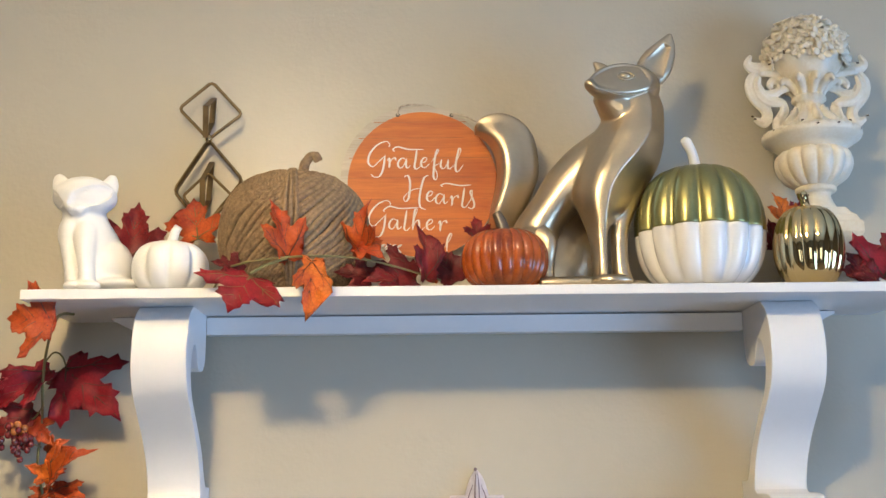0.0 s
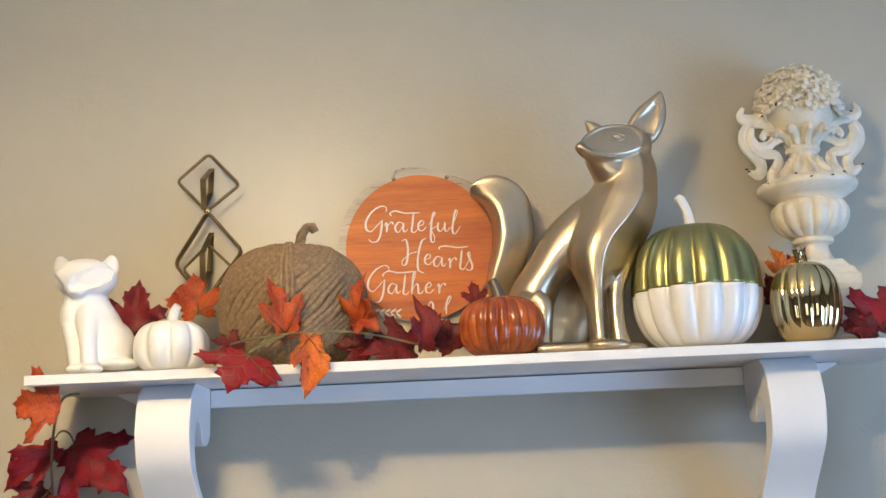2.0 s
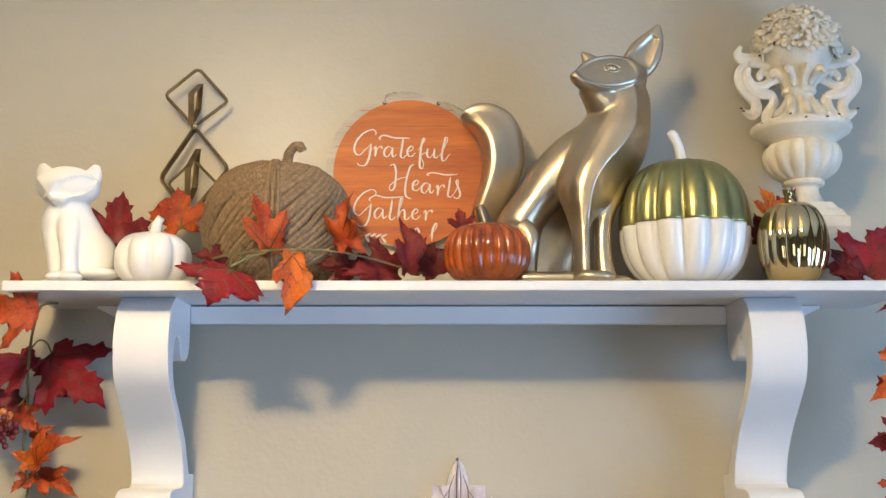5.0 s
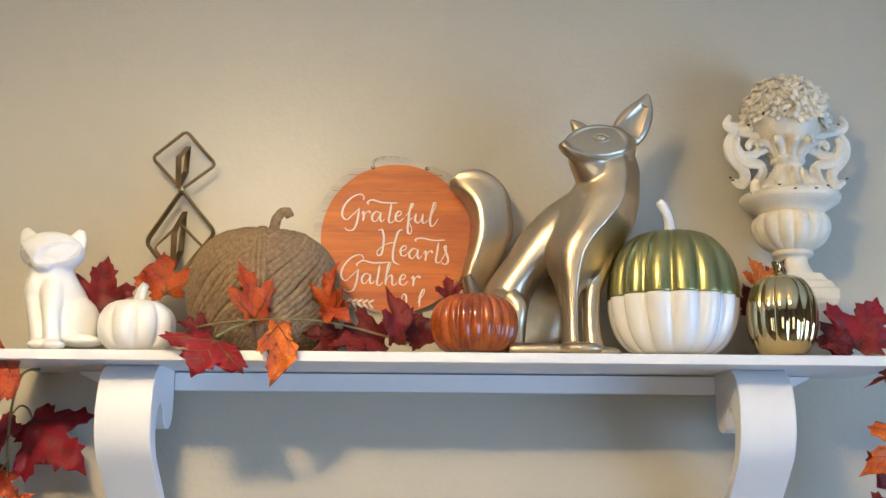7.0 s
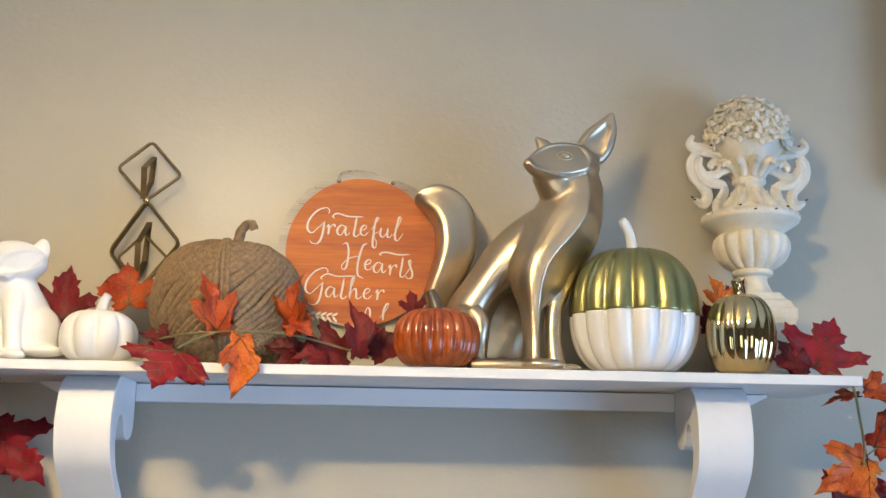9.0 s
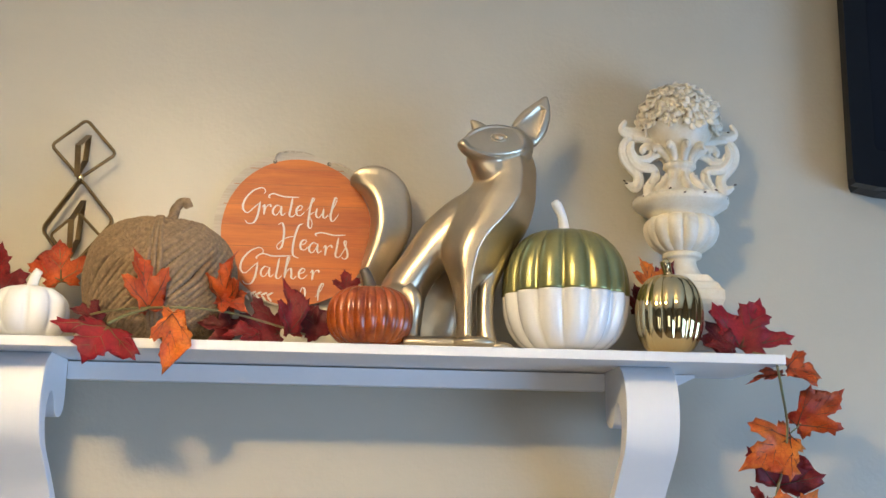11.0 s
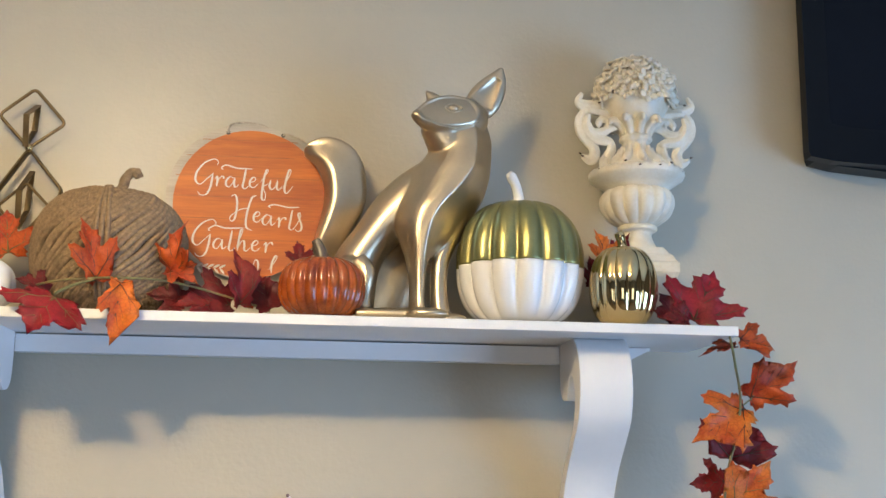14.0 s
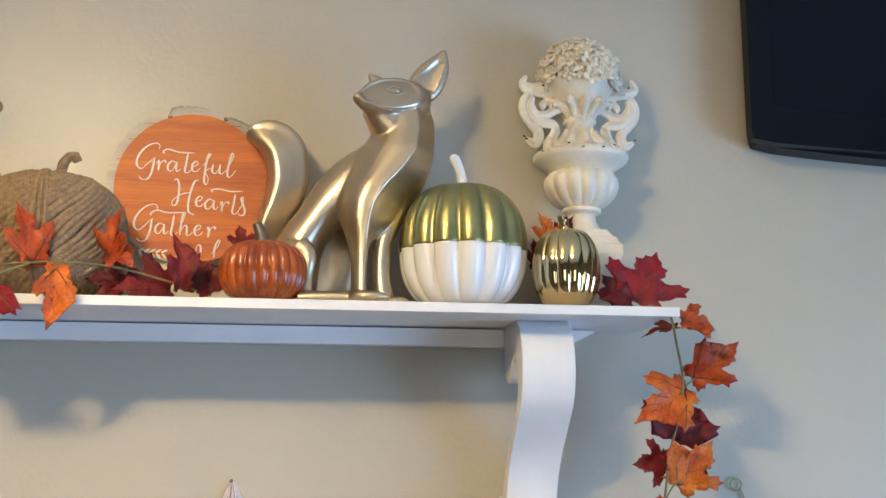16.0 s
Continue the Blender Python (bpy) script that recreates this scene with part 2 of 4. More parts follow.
tagged(part("wall_south", bm, DARKWALL, smooth=False), "unseen wall with a window, darkened to cut bounce light", "wall", **SETTING)
tagged(part("wall_west", boxed((X0 - 0.12, Y0, 0), (X0, 0, TOP)), DARKWALL, smooth=False), "unseen wall, darkened to cut bounce light", "wall", **SETTING)
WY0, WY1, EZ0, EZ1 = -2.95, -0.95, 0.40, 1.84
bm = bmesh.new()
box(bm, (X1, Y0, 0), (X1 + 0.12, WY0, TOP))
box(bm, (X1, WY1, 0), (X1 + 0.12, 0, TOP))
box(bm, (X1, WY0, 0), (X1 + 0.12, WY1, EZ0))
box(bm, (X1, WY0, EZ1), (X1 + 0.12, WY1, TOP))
tagged(part("wall_east", bm, DARKWALL, smooth=False), "unseen wall with a window, darkened to cut bounce light", "wall", **SETTING)
tagged(part("floor", boxed((X0 - 0.12, Y0 - 0.12, -0.1), (X1 + 0.12, 0.12, 0)), FLOOR, smooth=False), "brown wooden floor", "floor", **SETTING)
tagged(part("ceiling", boxed((X0 - 0.12, Y0 - 0.12, TOP), (X1 + 0.12, 0.12, TOP + 0.1)), CEIL, smooth=False), "white ceiling", "ceiling", **SETTING)
WYM = (WY0 + WY1) / 2
win = thing("window_1", (X1 + 0.06, WYM, EZ0), "white framed window with bright daylight outside", "window")
tagged(win, kind="structure")
fr = bmesh.new()
for a, b in (((WY0, EZ0), (WY0 + 0.05, EZ1)), ((WY1 - 0.05, EZ0), (WY1, EZ1)), ((WY0 + 0.05, EZ0), (WY1 - 0.05, EZ0 + 0.05)),
             ((WY0 + 0.05, EZ1 - 0.05), (WY1 - 0.05, EZ1)), ((WYM - 0.025, EZ0 + 0.05), (WYM + 0.025, EZ1 - 0.05))):
    box(fr, (X1 + 0.04, a[0], a[1]), (X1 + 0.09, b[0], b[1]), 0.004)
part("window_frame", fr, WHITE, win, smooth=False)
for a, b in ((WY0 + 0.05, WYM - 0.025), (WYM + 0.025, WY1 - 0.05)):
    pane = part("pane", boxed((X1 + 0.062, a, EZ0 + 0.05), (X1 + 0.066, b, EZ1 - 0.05)), GLASS, win, smooth=False)
    pane.visible_shadow = False

win = thing("window_2", (-0.1, Y0 - 0.06, WZ0), "white framed window with bright daylight outside", "window")
tagged(win, kind="structure")
fr = bmesh.new()
for a, b in (((SX0, WZ0), (SX0 + 0.05, WZ1)), ((SX1 - 0.05, WZ0), (SX1, WZ1)), ((SX0 + 0.05, WZ0), (SX1 - 0.05, WZ0 + 0.05)),
             ((SX0 + 0.05, WZ1 - 0.05), (SX1 - 0.05, WZ1)), ((-0.125, WZ0 + 0.05), (-0.075, WZ1 - 0.05))):
    box(fr, (a[0], Y0 - 0.09, a[1]), (b[0], Y0 - 0.04, b[1]), 0.004)
part("window_frame", fr, WHITE, win, smooth=False)
for a, b in ((SX0 + 0.05, -0.125), (-0.075, SX1 - 0.05)):
    pane = part("pane", boxed((a, Y0 - 0.066, WZ0 + 0.05), (b, Y0 - 0.062, WZ1 - 0.05)), GLASS, win, smooth=False)
    pane.visible_shadow = False

fix = thing("ceiling_light", (LAMP.x, LAMP.y, TOP), "brass ceiling light with four warm bulbs and an added fill lamp", "ceiling light")
part("canopy", lathe(bmesh.new(), [(0.06, -0.001), (0.058, -0.012), (0.03, -0.025)], (LAMP.x, LAMP.y, TOP), 24), BRASS, fix)
part("rod", tube(bmesh.new(), [(LAMP.x, LAMP.y, TOP - 0.02), (LAMP.x, LAMP.y, LAMP.z + 0.10)], 0.008, 2), BRASS, fix)
# made-up housing, out of view, for the added fill lamp
part("downlight_housing", lathe(bmesh.new(), [(0.088, 0.0), (0.092, 0.006), (0.090, 0.030), (0.060, 0.075), (0.012, 0.112)], (LAMP.x, LAMP.y, LAMP.z - 0.040), 32), BRASS, fix)
for dx, dy in ((-0.11, 0), (0.11, 0), (0, -0.11), (0, 0.11)):
    part("arm", tube(bmesh.new(), [(LAMP.x, LAMP.y, LAMP.z + 0.11), (LAMP.x + dx * 0.6, LAMP.y + dy * 0.6, LAMP.z + 0.12), (LAMP.x + dx, LAMP.y + dy, LAMP.z + 0.05)], 0.006, 10), BRASS, fix)

# ---- the wall shelf ----
SZ, ST, SD, SL = 1.86, 0.0135, 0.225, 0.61        # top, thickness, depth, half length
SB = SZ - ST
shelf = thing("wall_shelf", (0, 0, SB), "white painted wooden wall shelf on two scroll corbels", "shelf")
part("board", boxed((-SL, -SD, SB), (SL, -0.0005, SZ), 0.0012), WHITE, shelf, smooth=False)
part("apron", boxed((-0.3945, -0.057, 1.8185), (0.3945, -0.036, SB - 0.0022), 0.0008), WHITE, shelf, smooth=False)


def corbel(xc):
    """A flat scroll bracket: an S-shaped band with a short leg at the wall, sawn from a thick plank."""
    front = smooth_path([(-0.150, SB), (-0.172, 1.832), (-0.186, 1.806), (-0.190, 1.770), (-0.178, 1.732), (-0.146, 1.700), (-0.106, 1.664), (-0.078, 1.628), (-0.066, 1.598), (-0.066, 1.588)], 34)
    lower = smooth_path([(-0.075, 1.583), (-0.128, 1.582), (-0.146, 1.570), (-0.150, 1.545), (-0.138, 1.515), (-0.105, 1.490), (-0.06, 1.475), (-0.0005, 1.47)], 26)
    back = smooth_path([(-0.0005, 1.60), (-0.030, 1.602), (-0.046, 1.622), (-0.066, 1.652), (-0.105, 1.688), (-0.142, 1.720), (-0.156, 1.748), (-0.156, 1.772), (-0.145, 1.791), (-0.130, 1.795), (-0.118, 1.786), (-0.110, 1.770), (-0.096, 1.762), (-0.076, 1.764), (-0.062, 1.776), (-0.058, 1.795)], 44)
    outline = [*front, *lower, *back, (-0.058, SB)]
    bm = bmesh.new()
    w = 0.0375
    a = [bm.verts.new((xc - w, y, z)) for y, z in outline]
    b = [bm.verts.new((xc + w, y, z)) for y, z in outline]
    n = len(a)
    f = [bm.faces.new(a), bm.faces.new(b[::-1])]
    for i in range(n):
        bm.faces.new((a[i], b[i], b[(i + 1) % n], a[(i + 1) % n]))
    bmesh.ops.recalc_face_normals(bm, faces=bm.faces)
    edges = [e for q in f for e in q.edges]
    bmesh.ops.bevel(bm, geom=edges, offset=0.0009, segments=1, affect="EDGES")
    return bm


for xc in (-0.432, 0.432):
    part("corbel", corbel(xc), WHITE, shelf).data.set_sharp_from_angle(angle=radians(35))
for s in (-1, 1):
    bm = bmesh.new()
    out = [(0.4697, SB - 0.001), (0.534, SB - 0.001), (0.534, SB - 0.004), (0.497, 1.824), (0.4697, 1.820)]
    skin(bm, [[(s * x, -0.055, z) for x, z in out], [(s * x, -0.0005, z) for x, z in out]])
    bmesh.ops.recalc_face_normals(bm, faces=bm.faces)
    part("cleat_end", bm, WHITE, shelf, smooth=False)

# ---- the television ----
tv = thing("television", (1.28, 0, 2.12), "black flat television with a bowed lower edge on the wall", "television")


def panel(x0, x1, z0, z1, bow, y0, y1, corner=0.012):
    bm = bmesh.new()
    xs = np.linspace(x0, x1, 25)
    low = [(x, z0 - bow * (1 - ((x - (x0 + x1) / 2) / ((x1 - x0) / 2)) ** 2)) for x in xs]
    low[0] = (x0, z0 + corner)
    low.insert(1, (x0 + corner * 0.3, z0 + corner * 0.3))
    ring = low + [(x1, z1), (x0, z1)]
    skin(bm, [[(x, y0, z) for x, z in ring], [(x, y1, z) for x, z in ring]])
    bmesh.ops.recalc_face_normals(bm, faces=bm.faces)
    return bm


part("back_shell", panel(0.811, 1.76, 2.150, 2.68, 0.024, -0.05, -0.012), TVGREY, tv, smooth=False)
part("bezel", panel(0.793, 1.78, 2.150, 2.70, 0.015, -0.072, -0.05), BLACK, tv, smooth=False)
part("screen", panel(0.831, 1.742, 2.205, 2.66, 0.010, -0.0723, -0.072), SCREEN, tv, "dark switched-off screen", smooth=False)
part("wall_mount", boxed((1.15, -0.0125, 2.3), (1.42, -0.0005, 2.5)), BLACK, tv, smooth=False)

# ---- wall hook of brass diamonds ----
hook = thing("wall_hook", (-0.404, 0, 2.09), "aged brass wall hook of two open diamonds", "wall hook")


def diamond(bm, pts, y, r):
    """A square of bent rod with rounded corners."""
    q = []
    for i, p in enumerate(pts):
        a, b, c = Vector(pts[i - 1]), Vector(p), Vector(pts[(i + 1) % len(pts)])
        q += [b.lerp(a, 0.09), b.lerp(a, 0.03).lerp(c, 0.03), b.lerp(c, 0.09)]
    rings = []
    n = len(q)
    for i, p in enumerate(q):
        t = (q[(i + 1) % n] - q[i - 1]).normalized()
        s = Vector((t.y, -t.x))
        rings.append([(p.x + s.x * dx, y + dy, p.y + s.y * dx) for dx, dy in r])
    rings.append(rings[0])
    skin(bm, rings, caps=False)
    bmesh.ops.remove_doubles(bm, verts=bm.verts, dist=1e-5)
    return bm


def ring_section(a, b, n=10, power=1.0):
    return [(a * math.cos(k), b * math.sin(k)) for k in np.linspace(0, 2 * math.pi, n, endpoint=False)]


part("upper_diamond", diamond(bmesh.new(), [(-0.402, 2.218), (-0.354, 2.165), (-0.405, 2.125), (-0.452, 2.175)], -0.032, ring_section(0.0026, 0.0026)), BRONZE, hook)
part("lower_diamond", diamond(bmesh.new(), [(-0.405, 2.125), (-0.351, 2.060), (-0.409, 1.985), (-0.456, 2.044)], -0.026, ring_section(0.0027, 0.0095, 12)), BRONZE, hook)
part("inner_diamond", diamond(bmesh.new(), [(-0.402, 2.070), (-0.362, 2.030), (-0.405, 1.990), (-0.440, 2.033)], -0.040, ring_section(0.0022, 0.0022)), BRONZE, hook)


def strap(rear, front, x, lean):
    """A flat strap bent into a loop that stands out from the wall; rear and front: top and bottom of its two legs."""
    loop = [(-0.0005, rear[1]), (-0.0005, rear[0]), (-0.058, front[0]), (-0.040, front[1])]
    bm = bmesh.new()
    rings = []
    n = len(loop)
    cy, cz = sum(p[0] for p in loop) / n, sum(p[1] for p in loop) / n
    for y, z in loop + loop[:1]:
        d = Vector((y - cy, z - cz)).normalized() * 0.003
        xx = x + lean * (z - rear[1])
        rings.append([(xx - 0.0042, y, z), (xx + 0.0042, y, z), (xx + 0.0042, y - d.x, z - d.y), (xx - 0.0042, y - d.x, z - d.y)])
    skin(bm, rings, caps=False)
    bmesh.ops.recalc_face_normals(bm, faces=bm.faces)
    return bm


part("strap", strap((2.203, 2.160), (2.170, 2.125), -0.4065, 0.05), BRONZE, hook, smooth=False)
part("strap", strap((2.098, 2.034), (2.054, 1.999), -0.4080, 0.05), BRONZE, hook, smooth=False)
part("bolt", ball(bmesh.new(), (-0.4045, -0.034, 2.125), (0.006, 0.006, 0.007), seg=12), BRASS, hook)

# ---- round sign ----
CX, CZ = -0.082, 2.062
sign = thing("round_sign", (CX, 0, CZ - 0.12), "round whitewashed wooden sign with orange print and white lettering", "sign")


def disc(cx, cz, r, y0, y1, sides=96, bevel=0.0):
    bm = bmesh.new()
    rim = [(cx + r * math.cos(a), cz + r * math.sin(a)) for a in np.linspace(0, 2 * math.pi, sides, endpoint=False)]
    skin(bm, [[(x, y1, z) for x, z in rim], [(x, y0, z) for x, z in rim]])
    bmesh.ops.recalc_face_normals(bm, faces=bm.faces)
    return bm


part("board", disc(CX, CZ, 0.1215, -0.0120, -0.003), SIGNWHITE, sign, smooth=False)
part("print", disc(CX + 0.006, CZ - 0.005, 0.1160, -0.0126, -0.0120), SIGNORANGE, sign, "orange stained print with wood grain", smooth=False)
for dz, x0, x1 in ((0.094, -0.07, 0.075), (0.068, -0.093, 0.07), (0.036, -0.108, 0.11), (0.004, -0.11, 0.112), (-0.03, -0.108, 0.105), (-0.062, -0.1, 0.09)):
    part("plank_line", boxed((CX + x0, -0.0130, CZ + dz), (CX + x1, -0.0124, CZ + dz + 0.0009)), SIGNLINE, sign, smooth=False)


# a brush script: strokes of each letter, one unit to the height of a small letter
SCRIPT = {
    "a": [[(0.85, 0.85), (0.45, 1.0), (0.1, 0.6), (0.1, 0.15), (0.4, 0.0), (0.75, 0.5), (0.9, 0.95)], [(0.9, 0.95), (0.85, 0.3), (1.0, 0.0), (1.3, 0.3)]],
    "r": [[(0.0, 0.7), (0.2, 1.0), (0.25, 0.5), (0.2, 0.0)], [(0.22, 0.3), (0.45, 0.85), (0.75, 1.05), (0.88, 0.8)]],
    "t": [[(0.45, 2.0), (0.3, 0.9), (0.2, 0.2), (0.45, 0.0), (0.8, 0.35)]],
    "e": [[(0.05, 0.45), (0.5, 0.6), (0.65, 0.9), (0.4, 1.0), (0.1, 0.6), (0.15, 0.1), (0.5, 0.0), (0.9, 0.4)]],
    "f": [[(0.2, 0.5), (0.7, 1.3), (0.92, 1.7), (0.75, 1.75), (0.55, 1.0), (0.4, -0.3), (0.4, -1.1), (0.65, -1.25), (0.75, -0.7), (0.5, 0.0), (0.95, 0.4)]],
    "u": [[(0.1, 0.95), (0.0, 0.3), (0.25, 0.0), (0.6, 0.4), (0.75, 0.95)], [(0.75, 0.95), (0.7, 0.2), (0.9, 0.0), (1.2, 0.35)]],
    "l": [[(0.1, 0.4), (0.65, 1.5), (0.9, 2.2), (0.7, 2.3), (0.4, 1.0), (0.35, 0.2), (0.6, 0.0), (1.15, 0.75)]],
    "h": [[(0.1, 0.4), (0.5, 1.5), (0.65, 2.05), (0.45, 2.0), (0.28, 0.9), (0.2, 0.0)], [(0.2, 0.1), (0.45, 0.75), (0.75, 1.0), (0.85, 0.6), (0.85, 0.15), (1.05, 0.0), (1.4, 0.35)]],
    "s": [[(0.0, 0.1), (0.45, 0.9), (0.6, 1.4), (0.55, 1.75), (0.4, 1.5), (0.72, 0.6), (0.72, 0.1), (0.4, -0.1), (0.1, 0.1)]],
    "G": [[(2.05, 2.0), (2.15, 2.35), (1.75, 2.6), (0.9, 2.2), (0.2, 1.3), (0.05, 0.4), (0.5, 0.0), (1.1, 0.55), (1.7, 1.15)], [(1.7, 1.2), (1.5, -0.2), (1.15, -0.95), (0.6, -1.05), (0.3, -0.75)]],
    "H": [[(0.1, 2.5), (0.5, 2.65), (0.7, 1.8), (0.55, 0.4), (0.2, 0.05), (0.1, 0.5), (0.9, 1.2), (1.8, 1.45)], [(2.5, 2.75), (2.05, 2.4), (1.65, 0.8), (1.65, -0.4), (2.2, -0.75)]],
}


def brush(bm, pts, n=26, thin=0.00065, thick=0.0016):
    """A flat painted stroke, broad where it runs downwards."""
    p = smooth_path(pts, n)
    rings = []
    for i, q in enumerate(p):
        d = Vector(p[min(i + 1, n - 1)] - p[max(i - 1, 0)]).normalized()
        end = min(1.0, 0.35 + 0.25 * min(i, n - 1 - i))
        w = (thin + (thick - thin) * max(0.0, -d.y) ** 1.5) * end
        rings.append([(q[0] - d.y * w, -0.0132, q[1] + d.x * w), (q[0] + d.y * w, -0.0132, q[1] - d.x * w), (q[0] + d.y * w, -0.0125, q[1] - d.x * w), (q[0] - d.y * w, -0.0125, q[1] + d.x * w)])
    skin(bm, rings)
    return bm


UNIT = 0.0158
for word, places in (("Grateful", [(-0.1608, 2.0850), (-0.1310, 2.0825), (-0.1150, 2.0825), (-0.0915, 2.0805), (-0.0793, 2.0830), (-0.0650, 2.0835), (-0.0477, 2.0805), (-0.0300, 2.0760)]),
                     ("Hearts", [(-0.1064, 2.0280), (-0.0710, 2.0290), (-0.0570, 2.0250), (-0.0345, 2.0210), (-0.0185, 2.0185), (-0.0085, 2.0180)]),
                     ("Gather", [(-0.1600, 1.9900), (-0.1290, 1.9855), (-0.1080, 1.9830), (-0.0950, 1.9835), (-0.0715, 1.9840), (-0.0530, 1.9815)])):
    for ch, (x, z) in zip(word, places):
        bm = bmesh.new()
        for st in SCRIPT[ch]:
            brush(bm, [(x + a * UNIT, z + (b - 0.03 * a) * UNIT) for a, b in st], 6 * len(st))
        bmesh.ops.recalc_face_normals(bm, faces=bm.faces)
        part("letter", bm, INK, sign, smooth=False)
for pts in ([(-0.1190, 2.1090), (-0.1215, 2.1125), (-0.1139, 2.1164), (-0.0979, 2.1122), (-0.0743, 2.1118)], [(-0.0450, 2.0515), (-0.0472, 2.0545), (-0.0373, 2.0568), (-0.0182, 2.0533), (-0.0009, 2.0542)],
            [(-0.1345, 2.0125), (-0.1360, 2.0155), (-0.1264, 2.0210), (-0.1106, 2.0176), (-0.0827, 2.0188)]):
    bm = brush(bmesh.new(), pts, 30, 0.0010, 0.0014)
    bmesh.ops.recalc_face_normals(bm, faces=bm.faces)
    part("swash", bm, INK, sign, smooth=False)
sp = bmesh.new()
for i in range(5):
    for s in (-1, 1):
        ball(sp, Vector((-0.147, -0.013, 1.956)) + Vector((0.0085 * i, 0, 0.0036 * s - 0.0004 * i)), (0.0058, 0.0005, 0.0018), (0, -s * 38 + 12, 0), 10)
part("sprig", sp, INK, sign, "white printed leaf sprig")
hb = bmesh.new()
brush(hb, [(-0.0674, 1.9540), (-0.0665, 1.9640), (-0.0635, 1.9700), (-0.0600, 1.9660), (-0.0597, 1.9540)], 20)
brush(hb, [(-0.0441, 1.9558), (-0.0352, 1.9673), (-0.0318, 1.9760), (-0.0345, 1.9765), (-0.0392, 1.9656), (-0.0398, 1.9500)], 24)
bmesh.ops.recalc_face_normals(hb, faces=hb.faces)
part("letter_bar", hb, INK, sign, smooth=False)
HL, HR = Vector((-0.114, -0.014, 2.168)), Vector((-0.03, -0.014, 2.167))
for h in (HL, HR):
    part("cord_hole", disc(h.x, h.z, 0.0032, -0.0131, -0.0125, 16), DARKSTEM, sign, smooth=False)
part("cord", tube(bmesh.new(), [HL, HL + Vector((0.001, -0.004, 0.008)), HL + Vector((0.010, 0.0, 0.0150)), HL + Vector((0.030, 0.003, 0.0175)), HL + Vector((0.052, 0.006, 0.0150)), HL + Vector((0.066, 0.008, 0.008))], 0.0017, 30), CORD, sign)
part("cord", tube(bmesh.new(), [HR, HR + Vector((0.008, -0.004, 0.001)), HR + Vector((0.026, -0.006, -0.006)), HR + Vector((0.045, -0.004, -0.016))], 0.0013, 20), CORD, sign)

# ---- pumpkins ----
def pumpkin_profile(r, h, dip=0.12, e1=0.72, e2=0.85, n=26):
    rows = []
    for k in range(n):
        a = math.pi * k / (n - 1)
        rr = r * (math.sin(a) ** e1)
        z = h / 2 - h / 2 * math.copysign(abs(math.cos(a)) ** e2, math.cos(a))
        top = max(0.0, 1 - rr / (r * 0.55)) if a > math.pi / 2 else 0.0
        low = max(0.0, 1 - rr / (r * 0.6)) if a < math.pi / 2 else 0.0
        rows.append((max(rr, 0.002), max(z - dip * h * top ** 1.5 + 0.06 * h * low, 0.0), 0.35 + 0.65 * math.sin(a)))
    return rows


def ribbed(c, r, h, ribs, depth, sharp=0.8, lo=0.0, hi=1.0, grow=0.0, sides=None, dip=0.12, e1=0.72, e2=0.85):
    pr = [(q + grow, z, k) for q, z, k in pumpkin_profile(r, h, dip, e1, e2, 60) ]
    m = int(np.argmax([q for q, _, _ in pr]))
    def cut(z):
        i = next(k for k in range(1, len(pr)) if pr[k][1] >= z and pr[k - 1][1] < z)
        u = (z - pr[i - 1][1]) / (pr[i][1] - pr[i - 1][1])
        return tuple(a + (b - a) * u for a, b in zip(pr[i - 1], pr[i]))
    keep = pr
    if hi < 1:
        keep = [p for i, p in enumerate(pr) if p[1] < hi * h and i < len(pr) / 2 + 6 and (i < 20 or p[0] > 0.5 * r)] + [cut(hi * h)]
    elif lo > 0:
        keep = [cut(lo * h)] + [p for i, p in enumerate(pr) if p[1] > lo * h or i > 40]
    return lathe(bmesh.new(), keep, c, sides or ribs * 10, ribs, depth, sharp)


wp = thing("small_pumpkin", (-0.4255, -0.168, SZ), "small glossy white ceramic pumpkin", "pumpkin", "pumpkins on the shelf")
part("body", ribbed((-0.4255, -0.168, SZ), 0.0535, 0.074, 9, 0.16, 0.55), MATTEWHITE, wp)
part("stem", loft(bmesh.new(), [(-0.4255, -0.168, SZ + 0.062, 0.011, 0.011), (-0.4235, -0.168, SZ + 0.076, 0.0075, 0.0075), (-0.4200, -0.170, SZ + 0.088, 0.0065, 0.0065), (-0.4150, -0.172, SZ + 0.0955, 0.0055, 0.0055)], 14, 14), MATTEWHITE, wp)

op = thing("glazed_pumpkin", (0.038, -0.170, SZ), "glossy amber orange ribbed ceramic pumpkin with dark stem", "pumpkin", "pumpkins on the shelf")
part("body", ribbed((0.038, -0.170, SZ), 0.0605, 0.087, 22, 0.09, 0.7, sides=220), AMBER, op)
part("stem", loft(bmesh.new(), [(0.038, -0.170, SZ + 0.074, 0.013, 0.013), (0.036, -0.170, SZ + 0.089, 0.0098, 0.0098), (0.032, -0.170, SZ + 0.102, 0.0080, 0.0080), (0.027, -0.170, SZ + 0.112, 0.0065, 0.0065)], 14, 10), DARKSTEM, op, "dark brown stem")

